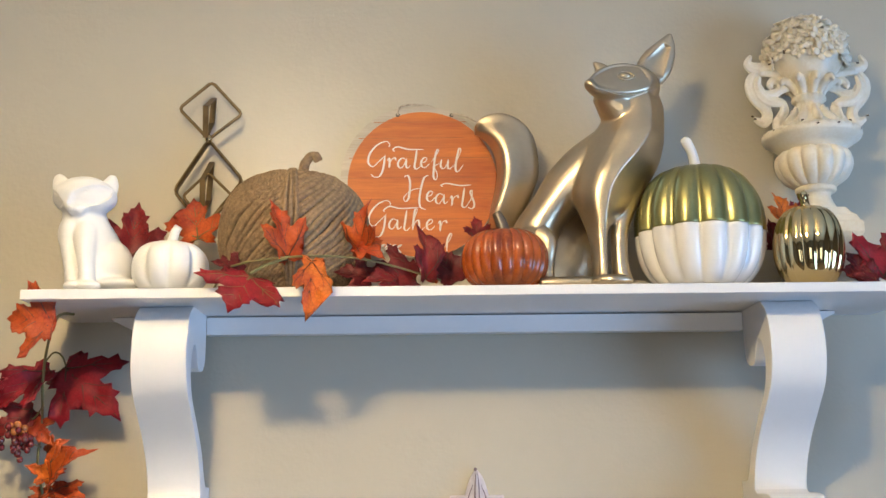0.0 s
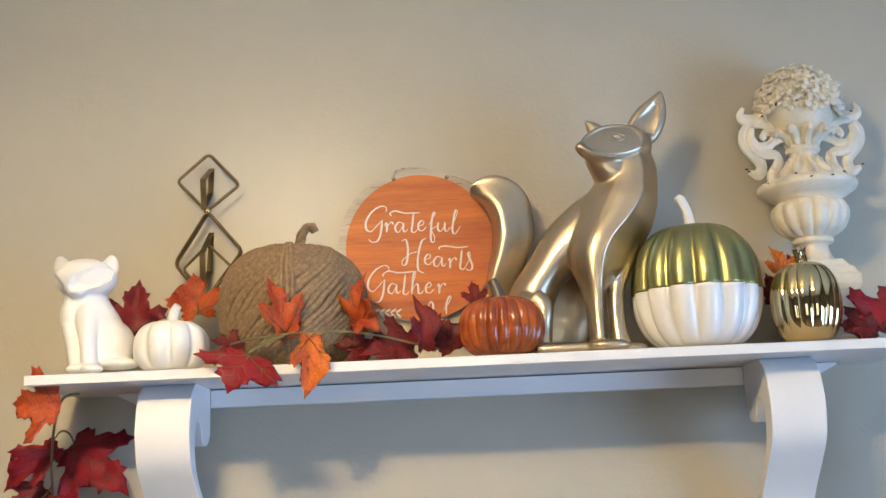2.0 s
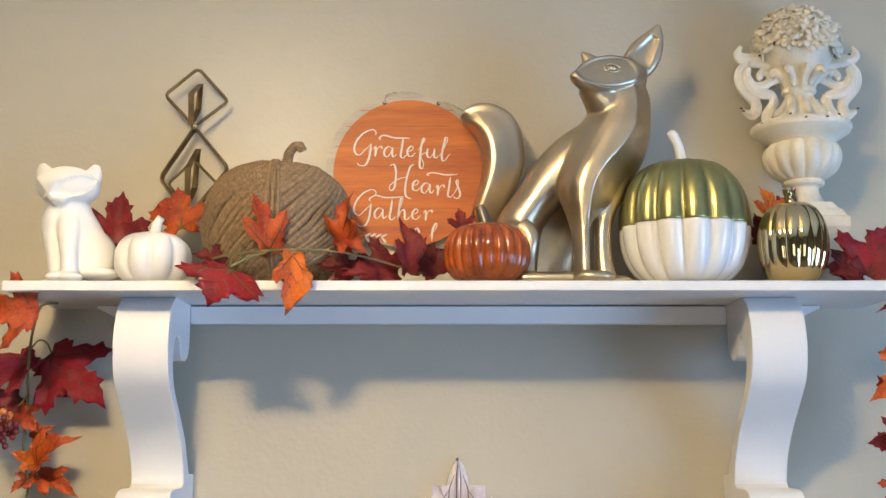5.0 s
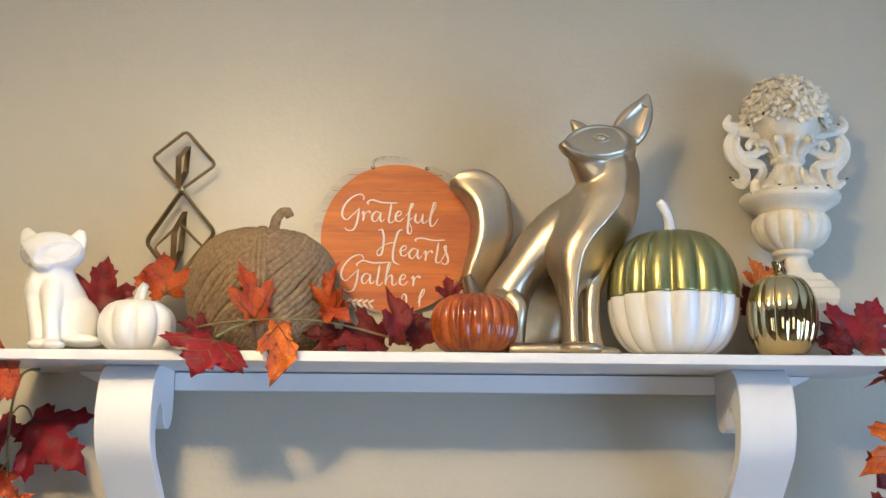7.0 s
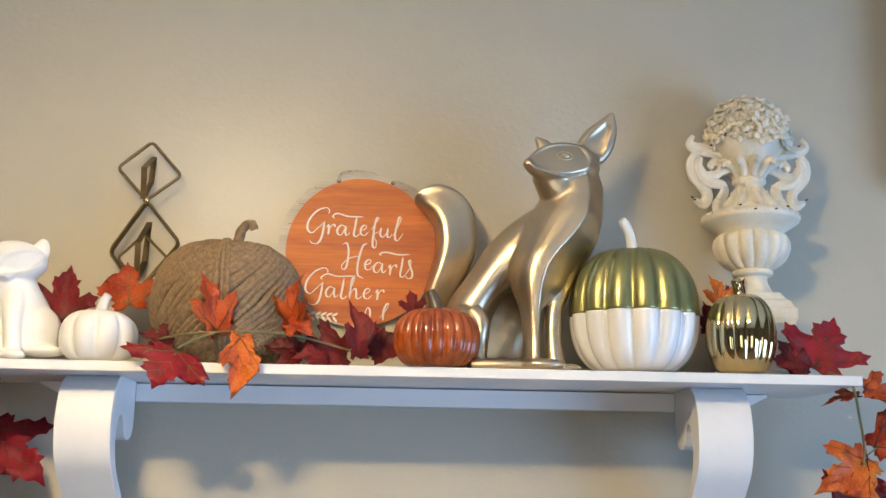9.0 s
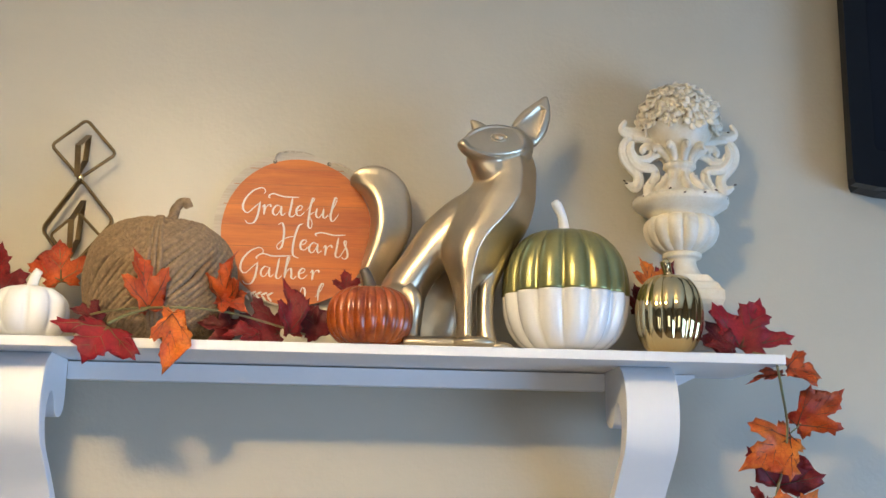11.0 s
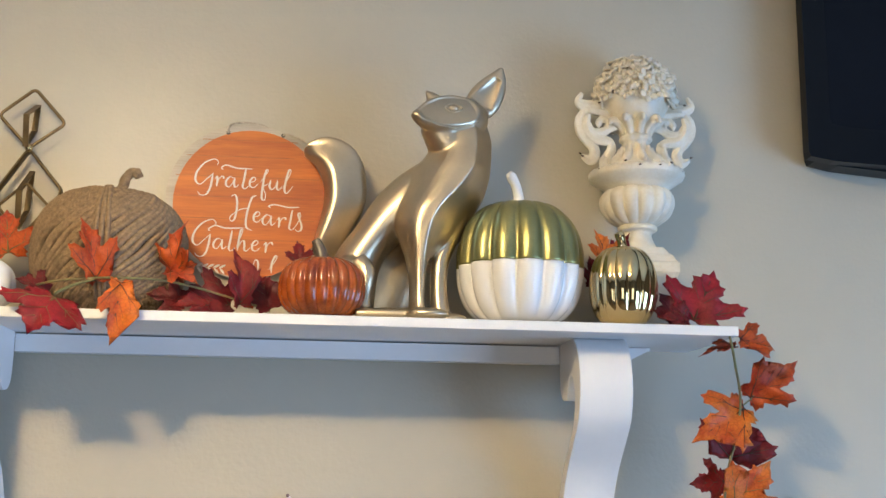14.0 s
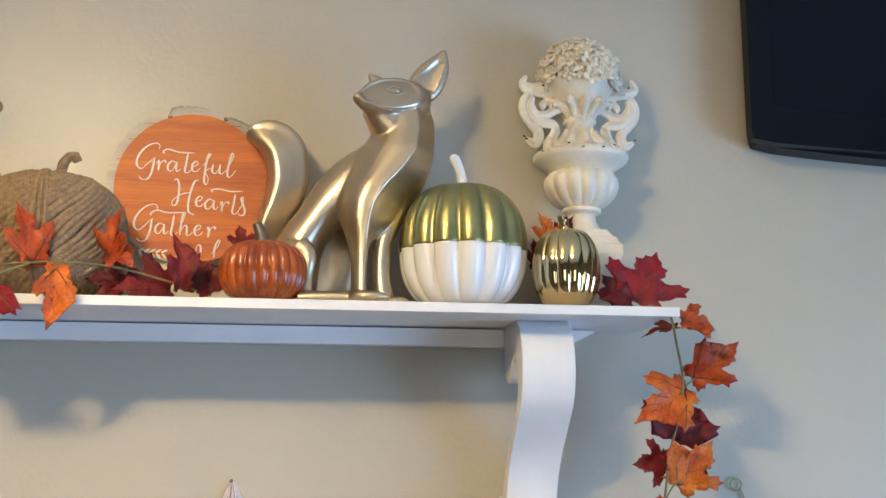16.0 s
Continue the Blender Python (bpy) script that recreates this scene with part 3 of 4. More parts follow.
GX, GY = 0.3215, -0.128
gp = thing("dipped_pumpkin", (GX, GY, SZ), "large white ceramic pumpkin with gold green painted top", "pumpkin", "pumpkins on the shelf")
GH = 0.187
part("white_half", ribbed((GX, GY, SZ), 0.0928, GH, 14, 0.125, 0.62, 0.0, 0.468, dip=0.06, e1=0.64, e2=0.86), CERAMIC, gp)
part("gold_half", ribbed((GX, GY, SZ), 0.0928, GH, 14, 0.125, 0.62, 0.464, 1.0, 0.0004, dip=0.06, e1=0.76, e2=0.90), GOLDPAINT, gp, "metallic gold green painted upper half")
part("stem", loft(bmesh.new(), [(GX, GY, SZ + 0.1690, 0.011, 0.011), (GX - 0.001, GY, SZ + 0.1890, 0.008, 0.008), (GX - 0.005, GY - 0.002, SZ + 0.2090, 0.007, 0.007), (GX - 0.013, GY - 0.004, SZ + 0.2250, 0.0075, 0.0075), (GX - 0.0135, GY - 0.004, SZ + 0.2265, 0.006, 0.006)], 16, 14), MATTEWHITE, gp, "plain white stem")

KX, KY = 0.4645, -0.165
kp = thing("metallic_pumpkin", (KX, KY, SZ), "shiny mirror gold ceramic pumpkin", "pumpkin", "pumpkins on the shelf")
part("body", ribbed((KX, KY, SZ), 0.0490, 0.1185, 15, 0.07, 0.6, sides=180, dip=0.05, e1=0.70, e2=0.95), GOLD, kp)
part("stem", loft(bmesh.new(), [(KX, KY, SZ + 0.1020, 0.014, 0.014), (KX, KY, SZ + 0.1120, 0.008, 0.008), (KX - 0.001, KY, SZ + 0.1240, 0.0065, 0.0065), (KX - 0.004, KY - 0.001, SZ + 0.1340, 0.0075, 0.0075), (KX - 0.007, KY - 0.002, SZ + 0.1390, 0.006, 0.006)], 20, 12), GOLD, kp)

# ---- twine pumpkin ----
TX, TY, TR, TH = -0.2620, -0.105, 0.103, 0.180
tp = thing("twine_pumpkin", (TX, TY, SZ), "brown jute twine wrapped pumpkin with a curled rope stem", "pumpkin", "pumpkins on the shelf")


def twine_surface(a, p, grow=0.0):
    """Place at azimuth a and height angle p (0 foot, pi top) on the wrapped pumpkin."""
    r = TR * math.sin(p) ** 0.74 * (1 - 0.025 * (1 - abs(math.cos(3 * a))))
    z = TH / 2 - TH / 2 * math.copysign(abs(math.cos(p)) ** 0.86, math.cos(p))
    z -= 0.020 * max(0.0, 1 - r / (TR * 0.55)) if p > math.pi / 2 else 0.0
    n = Vector((math.sin(p) * math.cos(a), math.sin(p) * math.sin(a), -math.cos(p)))
    return Vector((TX + r * math.cos(a), TY + r * math.sin(a), SZ + max(z, 0.002) + 0.002)) + n * grow


def strand(bm, pts, r, pitch, sides=8, turn=0.0):
    """A two-ply twisted strand along places."""
    up, rings, s = None, [], turn
    for i, q in enumerate(pts):
        t = (pts[min(i + 1, len(pts) - 1)] - pts[max(i - 1, 0)]).normalized()
        if up is None:
            up = t.orthogonal()
        up = (up - t * up.dot(t)).normalized()
        w = t.cross(up)
        if i:
            s += (q - pts[i - 1]).length / pitch * 2 * math.pi
        rings.append([q + (up * math.cos(k) + w * math.sin(k)) * r * (0.70 + 0.40 * abs(math.cos(k - s))) for k in np.linspace(0, 2 * math.pi, sides, endpoint=False)])
    skin(bm, rings)


# inner body, dark so the gaps between strands look shaded
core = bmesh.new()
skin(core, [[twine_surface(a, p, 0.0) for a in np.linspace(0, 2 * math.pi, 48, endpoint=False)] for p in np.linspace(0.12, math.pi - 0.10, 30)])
part("core", core, GAPSHADE, tp)
tw = bmesh.new()
COUNT = 54
for i in range(COUNT):
    a0 = 2 * math.pi * i / COUNT
    ps = np.linspace(0.32, math.pi - 0.16, 260)
    wob = random.uniform(-0.03, 0.03)
    swell = random.uniform(0.0, 0.0012)
    strand(tw, [twine_surface(a0 + 3.3 * (p / math.pi) + wob * math.sin(3 * p), p, 0.0004 + swell + 0.0008 * math.sin(5 * p + i)) for p in ps],
           0.0049, (0.0098 if i % 2 else -0.0098), 14, i * 1.7)
tagged(part("twine_wrap", tw, TWINE, tp), kind="stuff")
for k in (-0.075, 0.0, 0.075):
    fs = bmesh.new()
    strand(fs, [twine_surface(-math.pi / 2 + 0.06 + k * (0.3 + 0.7 * math.sin(p)), p, 0.0055) for p in np.linspace(0.25, math.pi - 0.05, 90)], 0.0036, 0.013, 8)
    part("front_strand", fs, TWINE, tp)
stem = bmesh.new()
axis = smooth_path([(TX + 0.008, TY, SZ + 0.145), (TX + 0.009, TY, SZ + 0.173), (TX + 0.012, TY - 0.002, SZ + 0.196), (TX + 0.020, TY - 0.004, SZ + 0.212), (TX + 0.029, TY - 0.006, SZ + 0.2155), (TX + 0.033, TY - 0.007, SZ + 0.207)], 70)
for k in range(3):
    tube(stem, [Vector(q) + Vector((math.cos(k * 2.094 + i * 0.16), math.sin(k * 2.094 + i * 0.16), 0.3 * math.sin(k * 2.094 + i * 0.16))) * (0.0040 - 0.00002 * i) for i, q in enumerate(axis)], 0.0047, 70, 8)
part("rope_stem", stem, TWINE, tp)

# ---- fox figurines ----
from_front = Vector((0, 1, 0))


def inside(q, ring):
    """Whether (x, z) lies in a ring of corners."""
    c = False
    for (x0, z0), (x1, z1) in zip(ring, ring[1:] + ring[:1]):
        if (z0 > q[1]) != (z1 > q[1]) and q[0] < (x1 - x0) * (q[1] - z0) / (z1 - z0) + x0:
            c = not c
    return c


def carved(me, rings, depth, rounds=3):
    """Presses the front of a mesh back inside rings of corners on the wall's plane, and softens the edge."""
    bm = bmesh.new()
    bm.from_mesh(me)
    hit = [v for v in bm.verts if v.normal.y < 0.15 and any(inside((v.co.x, v.co.z), r) for r in rings)]
    for v in hit:
        v.co.y += depth
    near = list({w for v in hit for e in v.link_edges for w in e.verts})
    for _ in range(rounds):
        bmesh.ops.smooth_vert(bm, verts=near, factor=0.5, use_axis_x=True, use_axis_y=True, use_axis_z=True)
    bm.to_mesh(me)
    bm.free()


def draped(me, pts, n, lift):
    """Places on the front of a mesh under a line drawn on the wall's plane."""
    tree = BVHTree.FromPolygons([v.co for v in me.vertices], [p.vertices for p in me.polygons])
    out = []
    for q in smooth_path(pts, n):
        hit = tree.ray_cast(Vector((q[0], -0.6, q[1])), from_front)
        if hit[0] is not None:
            out.append(hit[0] + hit[1] * lift)
    return out


def with_ridges(me, lines):
    bm = bmesh.new()
    bm.from_mesh(me)
    for pts, n, r, lift in lines:
        path = draped(me, pts, n, lift)
        if len(path) > 3:
            tube(bm, [tuple(p) for p in path], [r * 0.4, *[r] * (len(path) - 2), r * 0.4], len(path) * 2, 8)
    return bm


def keeled(bm, rows, n=40):
    """A limb with a keel: rows of three corners (left, keel, right), each (x, y, z), and the depth of the back."""
    rings = []
    for a, k, b, back in rows:
        a, k, b = Vector(a), Vector(k), Vector(b)
        m1, m2 = a.lerp(k, 0.45) + Vector((0, 0.42 * (k.y - a.y), 0)), k.lerp(b, 0.5) + Vector((0, 0.08 * (k.y - b.y), 0))
        c = (a + b) / 2
        q1, q2 = Vector(((c.x + b.x) / 2, back * 0.7 + b.y * 0.3, (c.z + b.z) / 2)), Vector(((c.x + a.x) / 2, back * 0.7 + a.y * 0.3, (c.z + a.z) / 2))
        ring = [a, m1, k.lerp(m1, 0.06), k.lerp(m2, 0.06), m2, b, q1, Vector((c.x, back, c.z)), q2]
        p = np.array([tuple(v) for v in ring])
        out = []
        for i in range(len(p)):
            w, x, y, z = p[i - 1], p[i], p[(i + 1) % len(p)], p[(i + 2) % len(p)]
            for u in (0, 0.25, 0.5, 0.75):
                out.append(0.5 * (2 * x + (y - w) * u + (2 * w - 5 * x + 4 * y - z) * u * u + (3 * x - w - 3 * y + z) * u ** 3))
        rings.append(np.array(out).ravel())
    p = smooth_path(rings, n)
    skin(bm, [[Vector(v) for v in r.reshape(-1, 3)] for r in p])
    return bm


bm = bmesh.new()
# neck, chest and near foreleg: height, left, keel, right, and the depths of these and of the back
keeled(bm, [((xl, yl, z), (xm, ym, z), (xr, yr, z), yb) for z, xl, xm, xr, ym, yl, yr, yb in (
    (2.175, 0.198, 0.243, 0.270, -0.160, -0.140, -0.120, -0.090), (2.140, 0.190, 0.250, 0.2800, -0.172, -0.140, -0.120, -0.085), (2.118, 0.186, 0.2514, 0.2806, -0.177, -0.140, -0.118, -0.080),
    (2.100, 0.175, 0.249, 0.2800, -0.181, -0.140, -0.116, -0.075), (2.0845, 0.161, 0.2455, 0.2785, -0.185, -0.140, -0.115, -0.070), (2.055, 0.148, 0.226, 0.2710, -0.190, -0.140, -0.113, -0.065),
    (2.027, 0.140, 0.201, 0.2560, -0.194, -0.142, -0.113, -0.070), (2.004, 0.138, 0.1875, 0.2450, -0.194, -0.147, -0.115, -0.078))], 30)
keeled(bm, [((xl, yl, z), (xm, ym, z), (xr, yr, z), yb) for z, xl, xm, xr, ym, yl, yr, yb in (
    (2.020, 0.141, 0.196, 0.2500, -0.194, -0.143, -0.113, -0.070), (2.004, 0.138, 0.1875, 0.2450, -0.194, -0.147, -0.115, -0.078),
    (1.982, 0.142, 0.1815, 0.2300, -0.193, -0.152, -0.124, -0.095), (1.965, 0.148, 0.1795, 0.2000, -0.192, -0.158, -0.145, -0.120), (1.948, 0.1525, 0.1785, 0.1850, -0.190, -0.164, -0.160, -0.145),
    (1.931, 0.1555, 0.1775, 0.1815, -0.190, -0.168, -0.165, -0.152), (1.900, 0.158, 0.1765, 0.1800, -0.191, -0.172, -0.168, -0.158), (1.870, 0.157, 0.1770, 0.1815, -0.196, -0.175, -0.170, -0.160))], 34)
ball(bm, (0.183, -0.198, 1.8690), (0.0290, 0.0170, 0.0088))
# far foreleg
loft(bm, [(0.230, -0.120, 2.030, 0.022, 0.024), (0.2155, -0.133, 1.985, 0.0150, 0.017), (0.2040, -0.141, 1.950, 0.0128, 0.0145), (0.2020, -0.146, 1.905, 0.0122, 0.0130), (0.2060, -0.150, 1.868, 0.0150, 0.0145)], 20)
ball(bm, (0.2215, -0.158, 1.868), (0.0200, 0.0165, 0.0080))
# back, haunch and hind leg
loft(bm, [(0.205, -0.120, 2.080, 0.036, 0.040), (0.168, -0.115, 2.050, 0.0400, 0.045), (0.136, -0.108, 2.021, 0.0370, 0.046), (0.110, -0.103, 1.990, 0.0310, 0.045), (0.088, -0.100, 1.955, 0.0340, 0.044), (0.077, -0.100, 1.910, 0.0380, 0.044), (0.076, -0.100, 1.872, 0.0360, 0.042)], 28, 28)
ball(bm, (0.080, -0.128, 1.918), (0.0300, 0.0380, 0.0430), (0, -12, 0))
ball(bm, (0.132, -0.058, 1.930), (0.0520, 0.0200, 0.0800), (0, 22, 0))
loft(bm, [(0.085, -0.160, 1.945, 0.016, 0.012), (0.0985, -0.166, 1.930, 0.0135, 0.013), (0.0975, -0.166, 1.900, 0.0100, 0.012), (0.0960, -0.168, 1.872, 0.0110, 0.012)], 14)
loft(bm, [(0.085, -0.176, 1.8690, 0.0080, 0.017), (0.115, -0.178, 1.8690, 0.0090, 0.019), (0.150, -0.180, 1.8690, 0.0090, 0.018), (0.168, -0.180, 1.8685, 0.0070, 0.014)], 12)
# tail with a keel between its two facets
keeled(bm, [((xl, -0.052, zl), (xm, ym, zm), (xr, -0.066, zr), -0.026) for xl, zl, xm, zm, ym, xr, zr in (
    (0.0040, 2.1265, 0.0050, 2.1300, -0.058, 0.0035, 2.1335), (0.0150, 2.1160, 0.0200, 2.1270, -0.070, 0.0170, 2.1480), (0.0260, 2.1050, 0.0345, 2.1200, -0.076, 0.0440, 2.1535),
    (0.0330, 2.0890, 0.0460, 2.1080, -0.080, 0.0732, 2.1418), (0.0361, 2.0742, 0.0525, 2.0920, -0.082, 0.0931, 2.1161), (0.0360, 2.0550, 0.0561, 2.0638, -0.084, 0.1000, 2.0768),
    (0.0339, 2.0393, 0.0530, 2.0430, -0.086, 0.0985, 2.0500), (0.0290, 2.0180, 0.0469, 2.0204, -0.088, 0.0880, 2.0220), (0.0247, 2.0002, 0.0380, 1.9980, -0.090, 0.0720, 1.9900),
    (0.0240, 1.9800, 0.0330, 1.9780, -0.094, 0.0640, 1.9650), (0.0300, 1.9500, 0.0420, 1.9500, -0.100, 0.0750, 1.9400), (0.0420, 1.9150, 0.0520, 1.9150, -0.100, 0.0800, 1.9100))], 40)
# head, snout and ears
ball(bm, (0.226, -0.140, 2.1650), (0.0470, 0.0380, 0.0340))
ball(bm, (0.211, -0.148, 2.1270), (0.0290, 0.0270, 0.0260))
loft(bm, [(0.255, -0.135, 2.168, 0.0200, 0.022), (0.224, -0.150, 2.165, 0.0320, 0.032), (0.192, -0.165, 2.1600, 0.0285, 0.027), (0.172, -0.178, 2.1555, 0.0165, 0.015), (0.1605, -0.184, 2.1545, 0.0078, 0.008), (0.1570, -0.186, 2.1530, 0.0030, 0.003)], 20)
loft(bm, [(0.183, -0.160, 2.150, 0.016, 0.018), (0.200, -0.150, 2.135, 0.024, 0.026), (0.220, -0.140, 2.110, 0.030, 0.030)], 12)
loft(bm, [(0.2570, -0.133, 2.184, 0.0235, 0.0110), (0.2705, -0.133, 2.204, 0.0255, 0.0090), (0.2845, -0.134, 2.228, 0.0180, 0.0060), (0.2935, -0.135, 2.2510, 0.0030, 0.0025)], 18)
loft(bm, [(0.2050, -0.100, 2.194, 0.0160, 0.0085), (0.1940, -0.098, 2.210, 0.0110, 0.0060), (0.1835, -0.097, 2.2215, 0.0025, 0.0025)], 12)
me = fused(bm, 0.0018, 13)
EAR0, EAR1 = Vector((0.2590, 2.1865)), Vector((0.2870, 2.2310))
for v in me.vertices:
    q = Vector((v.co.x, v.co.z))
    k = (q - EAR0).dot(EAR1 - EAR0) / (EAR1 - EAR0).length_squared
    if -0.05 < k < 1.0 and v.normal.y < 0.1:
        d = (q - EAR0.lerp(EAR1, k)).length
        w = 0.0215 * (1 - 0.70 * k) * min(1, (k + 0.05) * 6)
        if d < w:
            v.co.y += 0.0050 * (1 - (d / w) ** 2)
FACE = [(0.1605, 2.1635), (0.1733, 2.1776), (0.1975, 2.1915), (0.2241, 2.1950), (0.2426, 2.1916), (0.2551, 2.1731), (0.2552, 2.1540), (0.2348, 2.1434), (0.2023, 2.1410), (0.1737, 2.1481)]
EYE = [(0.2048, 2.1715), (0.2115, 2.1780), (0.2225, 2.1775), (0.2295, 2.1715), (0.2225, 2.1660), (0.2115, 2.1655), (0.2048, 2.1715)]
# the flat mask of the face, let in a little behind its rim
outline = [(x, z) for x, z in smooth_path(FACE + FACE[:1], 80)]
mask = [v for v in me.vertices if v.normal.y < 0.1 and v.co.y < -0.12 and inside((v.co.x, v.co.z), outline)]
edge = {v.index: min(math.hypot(v.co.x - x, v.co.z - z) for x, z in outline) for v in mask}
rimmed = [v for v in mask if edge[v.index] < 0.006]
fit = np.linalg.lstsq(np.array([(1, v.co.x - 0.21, v.co.z - 2.17) for v in rimmed]), np.array([v.co.y for v in rimmed]), rcond=None)[0]
for v in mask:
    flat = fit[0] + fit[1] * (v.co.x - 0.21) + fit[2] * (v.co.z - 2.17) - 0.001
    v.co.y += (flat - v.co.y) * 0.85 * min(1.0, edge[v.index] / 0.006)
bm = with_ridges(me, [(FACE[6:], 40, 0.0010, -0.0002), (EYE, 24, 0.0011, 0.0004)])
eye = draped(me, [(0.216, 2.1715), (0.217, 2.1715), (0.218, 2.1715)], 3, 0.0)[1]
ball(bm, eye, (0.0068, 0.003, 0.0042), (0, 0, 0), 16)
fox = part("fox_statue", bm, SILVER)
tagged(fox, "champagne silver metallic fox statue sitting with head turned back", "statue")

bm = bmesh.new()
ball(bm, (-0.55, -0.165, 2.0), (0.0464, 0.0346, 0.0268), (0, 3, 0))
ball(bm, (-0.55, -0.165, 2.012), (0.0346, 0.0299, 0.0173))
loft(bm, [(-0.552, -0.172, 2.002, 0.0345, 0.0204), (-0.554, -0.184, 1.986, 0.0218, 0.0132), (-0.555, -0.19, 1.972, 0.0093, 0.0085)], 10)
loft(bm, [(-0.582, -0.155, 2.012, 0.0150, 0.0075), (-0.588, -0.155, 2.026, 0.0122, 0.0066), (-0.591, -0.155, 2.037, 0.0050, 0.0040)], 10)
loft(bm, [(-0.523, -0.15, 2.011, 0.0155, 0.0076), (-0.518, -0.15, 2.024, 0.0124, 0.0068), (-0.515, -0.15, 2.036, 0.0050, 0.0040)], 10)
loft(bm, [(-0.553, -0.155, 1.985, 0.0285, 0.0285), (-0.55, -0.15, 1.959, 0.0334, 0.0334), (-0.539, -0.145, 1.923, 0.0415, 0.0399), (-0.531, -0.14, 1.882, 0.0464, 0.0432)], 16, 24)
ball(bm, (-0.564, -0.165, 1.948), (0.0197, 0.0205, 0.0283))
loft(bm, [(-0.565, -0.158, 1.965, 0.0142, 0.0127), (-0.566, -0.17, 1.938, 0.0133, 0.0133), (-0.56, -0.178, 1.905, 0.0101, 0.0109), (-0.552, -0.182, 1.874, 0.0109, 0.0117)], 12)
loft(bm, [(-0.551, -0.155, 1.974, 0.019, 0.0158), (-0.541, -0.178, 1.941, 0.0164, 0.0148), (-0.536, -0.19, 1.906, 0.0116, 0.0116), (-0.531, -0.194, 1.871, 0.0116, 0.0124)], 12)
ball(bm, (-0.548, -0.196, 1.869), (0.0155, 0.0155, 0.007))
ball(bm, (-0.524, -0.206, 1.867), (0.0154, 0.0154, 0.0069))
ball(bm, (-0.513, -0.15, 1.906), (0.0318, 0.0318, 0.0366), (0, -10, 0))
ball(bm, (-0.5, -0.165, 1.877), (0.0315, 0.022, 0.0087))
me = fused(bm, 0.0016, 20)
carved(me, [[(-0.603, 2.012), (-0.59, 2.008), (-0.579, 1.998), (-0.571, 1.986), (-0.581, 1.982), (-0.592, 1.987), (-0.602, 2.001)],
            [(-0.564, 1.986), (-0.554, 2.0), (-0.538, 2.008), (-0.522, 2.012), (-0.508, 2.01), (-0.509, 1.997), (-0.521, 1.987), (-0.541, 1.982), (-0.557, 1.981)]], 0.0072, 14)
EYES = [[(-0.589, 2.0), (-0.585, 2.002), (-0.581, 1.998)], [(-0.546, 2.002), (-0.541, 2.005), (-0.536, 2.002)]]
bm = with_ridges(me, [(EYES[0], 8, 0.001, 0.0), (EYES[1], 8, 0.001, 0.0)])
wf = part("fox_figurine", bm, MATTEWHITE)
tagged(wf, "small glossy white ceramic sitting fox figurine", "figurine")

# ---- urn with flowers ----
UX, UY = 0.5125, -0.075
urn = thing("decorative_urn", (UX, UY, SZ), "antique white resin urn with flower dome and scroll handles", "urn")


def square(bm, rows, c):
    skin(bm, [[(c[0] + s * r, c[1] + t * r, c[2] + h) for s, t in ((-1, -1), (1, -1), (1, 1), (-1, 1))] for r, h in rows])
    return bm


part("plinth", square(bmesh.new(), [(0.058, 0.0), (0.058, 0.012), (0.050, 0.016), (0.050, 0.085), (0.053, 0.092), (0.053, 0.106), (0.049, 0.109), (0.045, 0.118), (0.040, 0.121), (0.033, 0.132)], (UX, UY, SZ)), RESIN, urn, smooth=False)
part("foot", lathe(bmesh.new(), [(0.036, 0.130), (0.029, 0.138), (0.0235, 0.150), (0.0235, 0.158), (0.031, 0.161), (0.032, 0.167), (0.026, 0.170)], (UX, UY, SZ), 40, n=36), RESIN, urn)
part("bowl", lathe(bmesh.new(), [(0.024, 0.166), (0.038, 0.172), (0.052, 0.182), (0.0605, 0.198), (0.0610, 0.212), (0.055, 0.221), (0.046, 0.225)], (UX, UY, SZ), 140, 14, 0.11, 0.6, 30), RESIN, urn, "ribbed bowl")
part("rim", lathe(bmesh.new(), [(0.047, 0.214), (0.049, 0.225), (0.062, 0.232), (0.0765, 0.241), (0.0790, 0.246), (0.0765, 0.251), (0.066, 0.256), (0.046, 0.262), (0.02, 0.263)], (UX, UY, SZ), 64), RESIN, urn)
for i in range(30):
    a = 2 * math.pi * i / 30
    part("rim_bead", ball(bmesh.new(), (UX + 0.0745 * math.cos(a), UY + 0.0745 * math.sin(a), SZ + 0.2490), (0.0082, 0.0045, 0.0046), (0, 0, math.degrees(a) + 90), 10), RESIN, urn)
part("neck", lathe(bmesh.new(), [(0.047, 0.262), (0.040, 0.268), (0.028, 0.280), (0.0225, 0.294), (0.0225, 0.300), (0.027, 0.303), (0.027, 0.309), (0.0225, 0.312), (0.025, 0.318), (0.032, 0.327), (0.040, 0.333), (0.041, 0.337), (0.036, 0.342)], (UX, UY, SZ), 80, 10, 0.10, 0.8, 44), RESIN, urn, "fluted neck")
for i in range(10):
    a = 2 * math.pi * (i + 0.5) / 10
    f = lambda r, z: (UX + r * math.cos(a), UY + r * math.sin(a), SZ + z)
    part("acanthus_leaf", tube(bmesh.new(), [f(0.023, 0.311), f(0.025, 0.320), f(0.034, 0.330), f(0.046, 0.332), f(0.050, 0.325)], [0.0035, 0.0060, 0.0078, 0.0062, 0.0025], 18, 8), RESIN, urn)
    part("acanthus_leaf", tube(bmesh.new(), [f(0.026, 0.292), f(0.029, 0.280), f(0.040, 0.268), f(0.051, 0.264)], [0.0030, 0.0060, 0.0080, 0.0030], 16, 8), RESIN, urn)
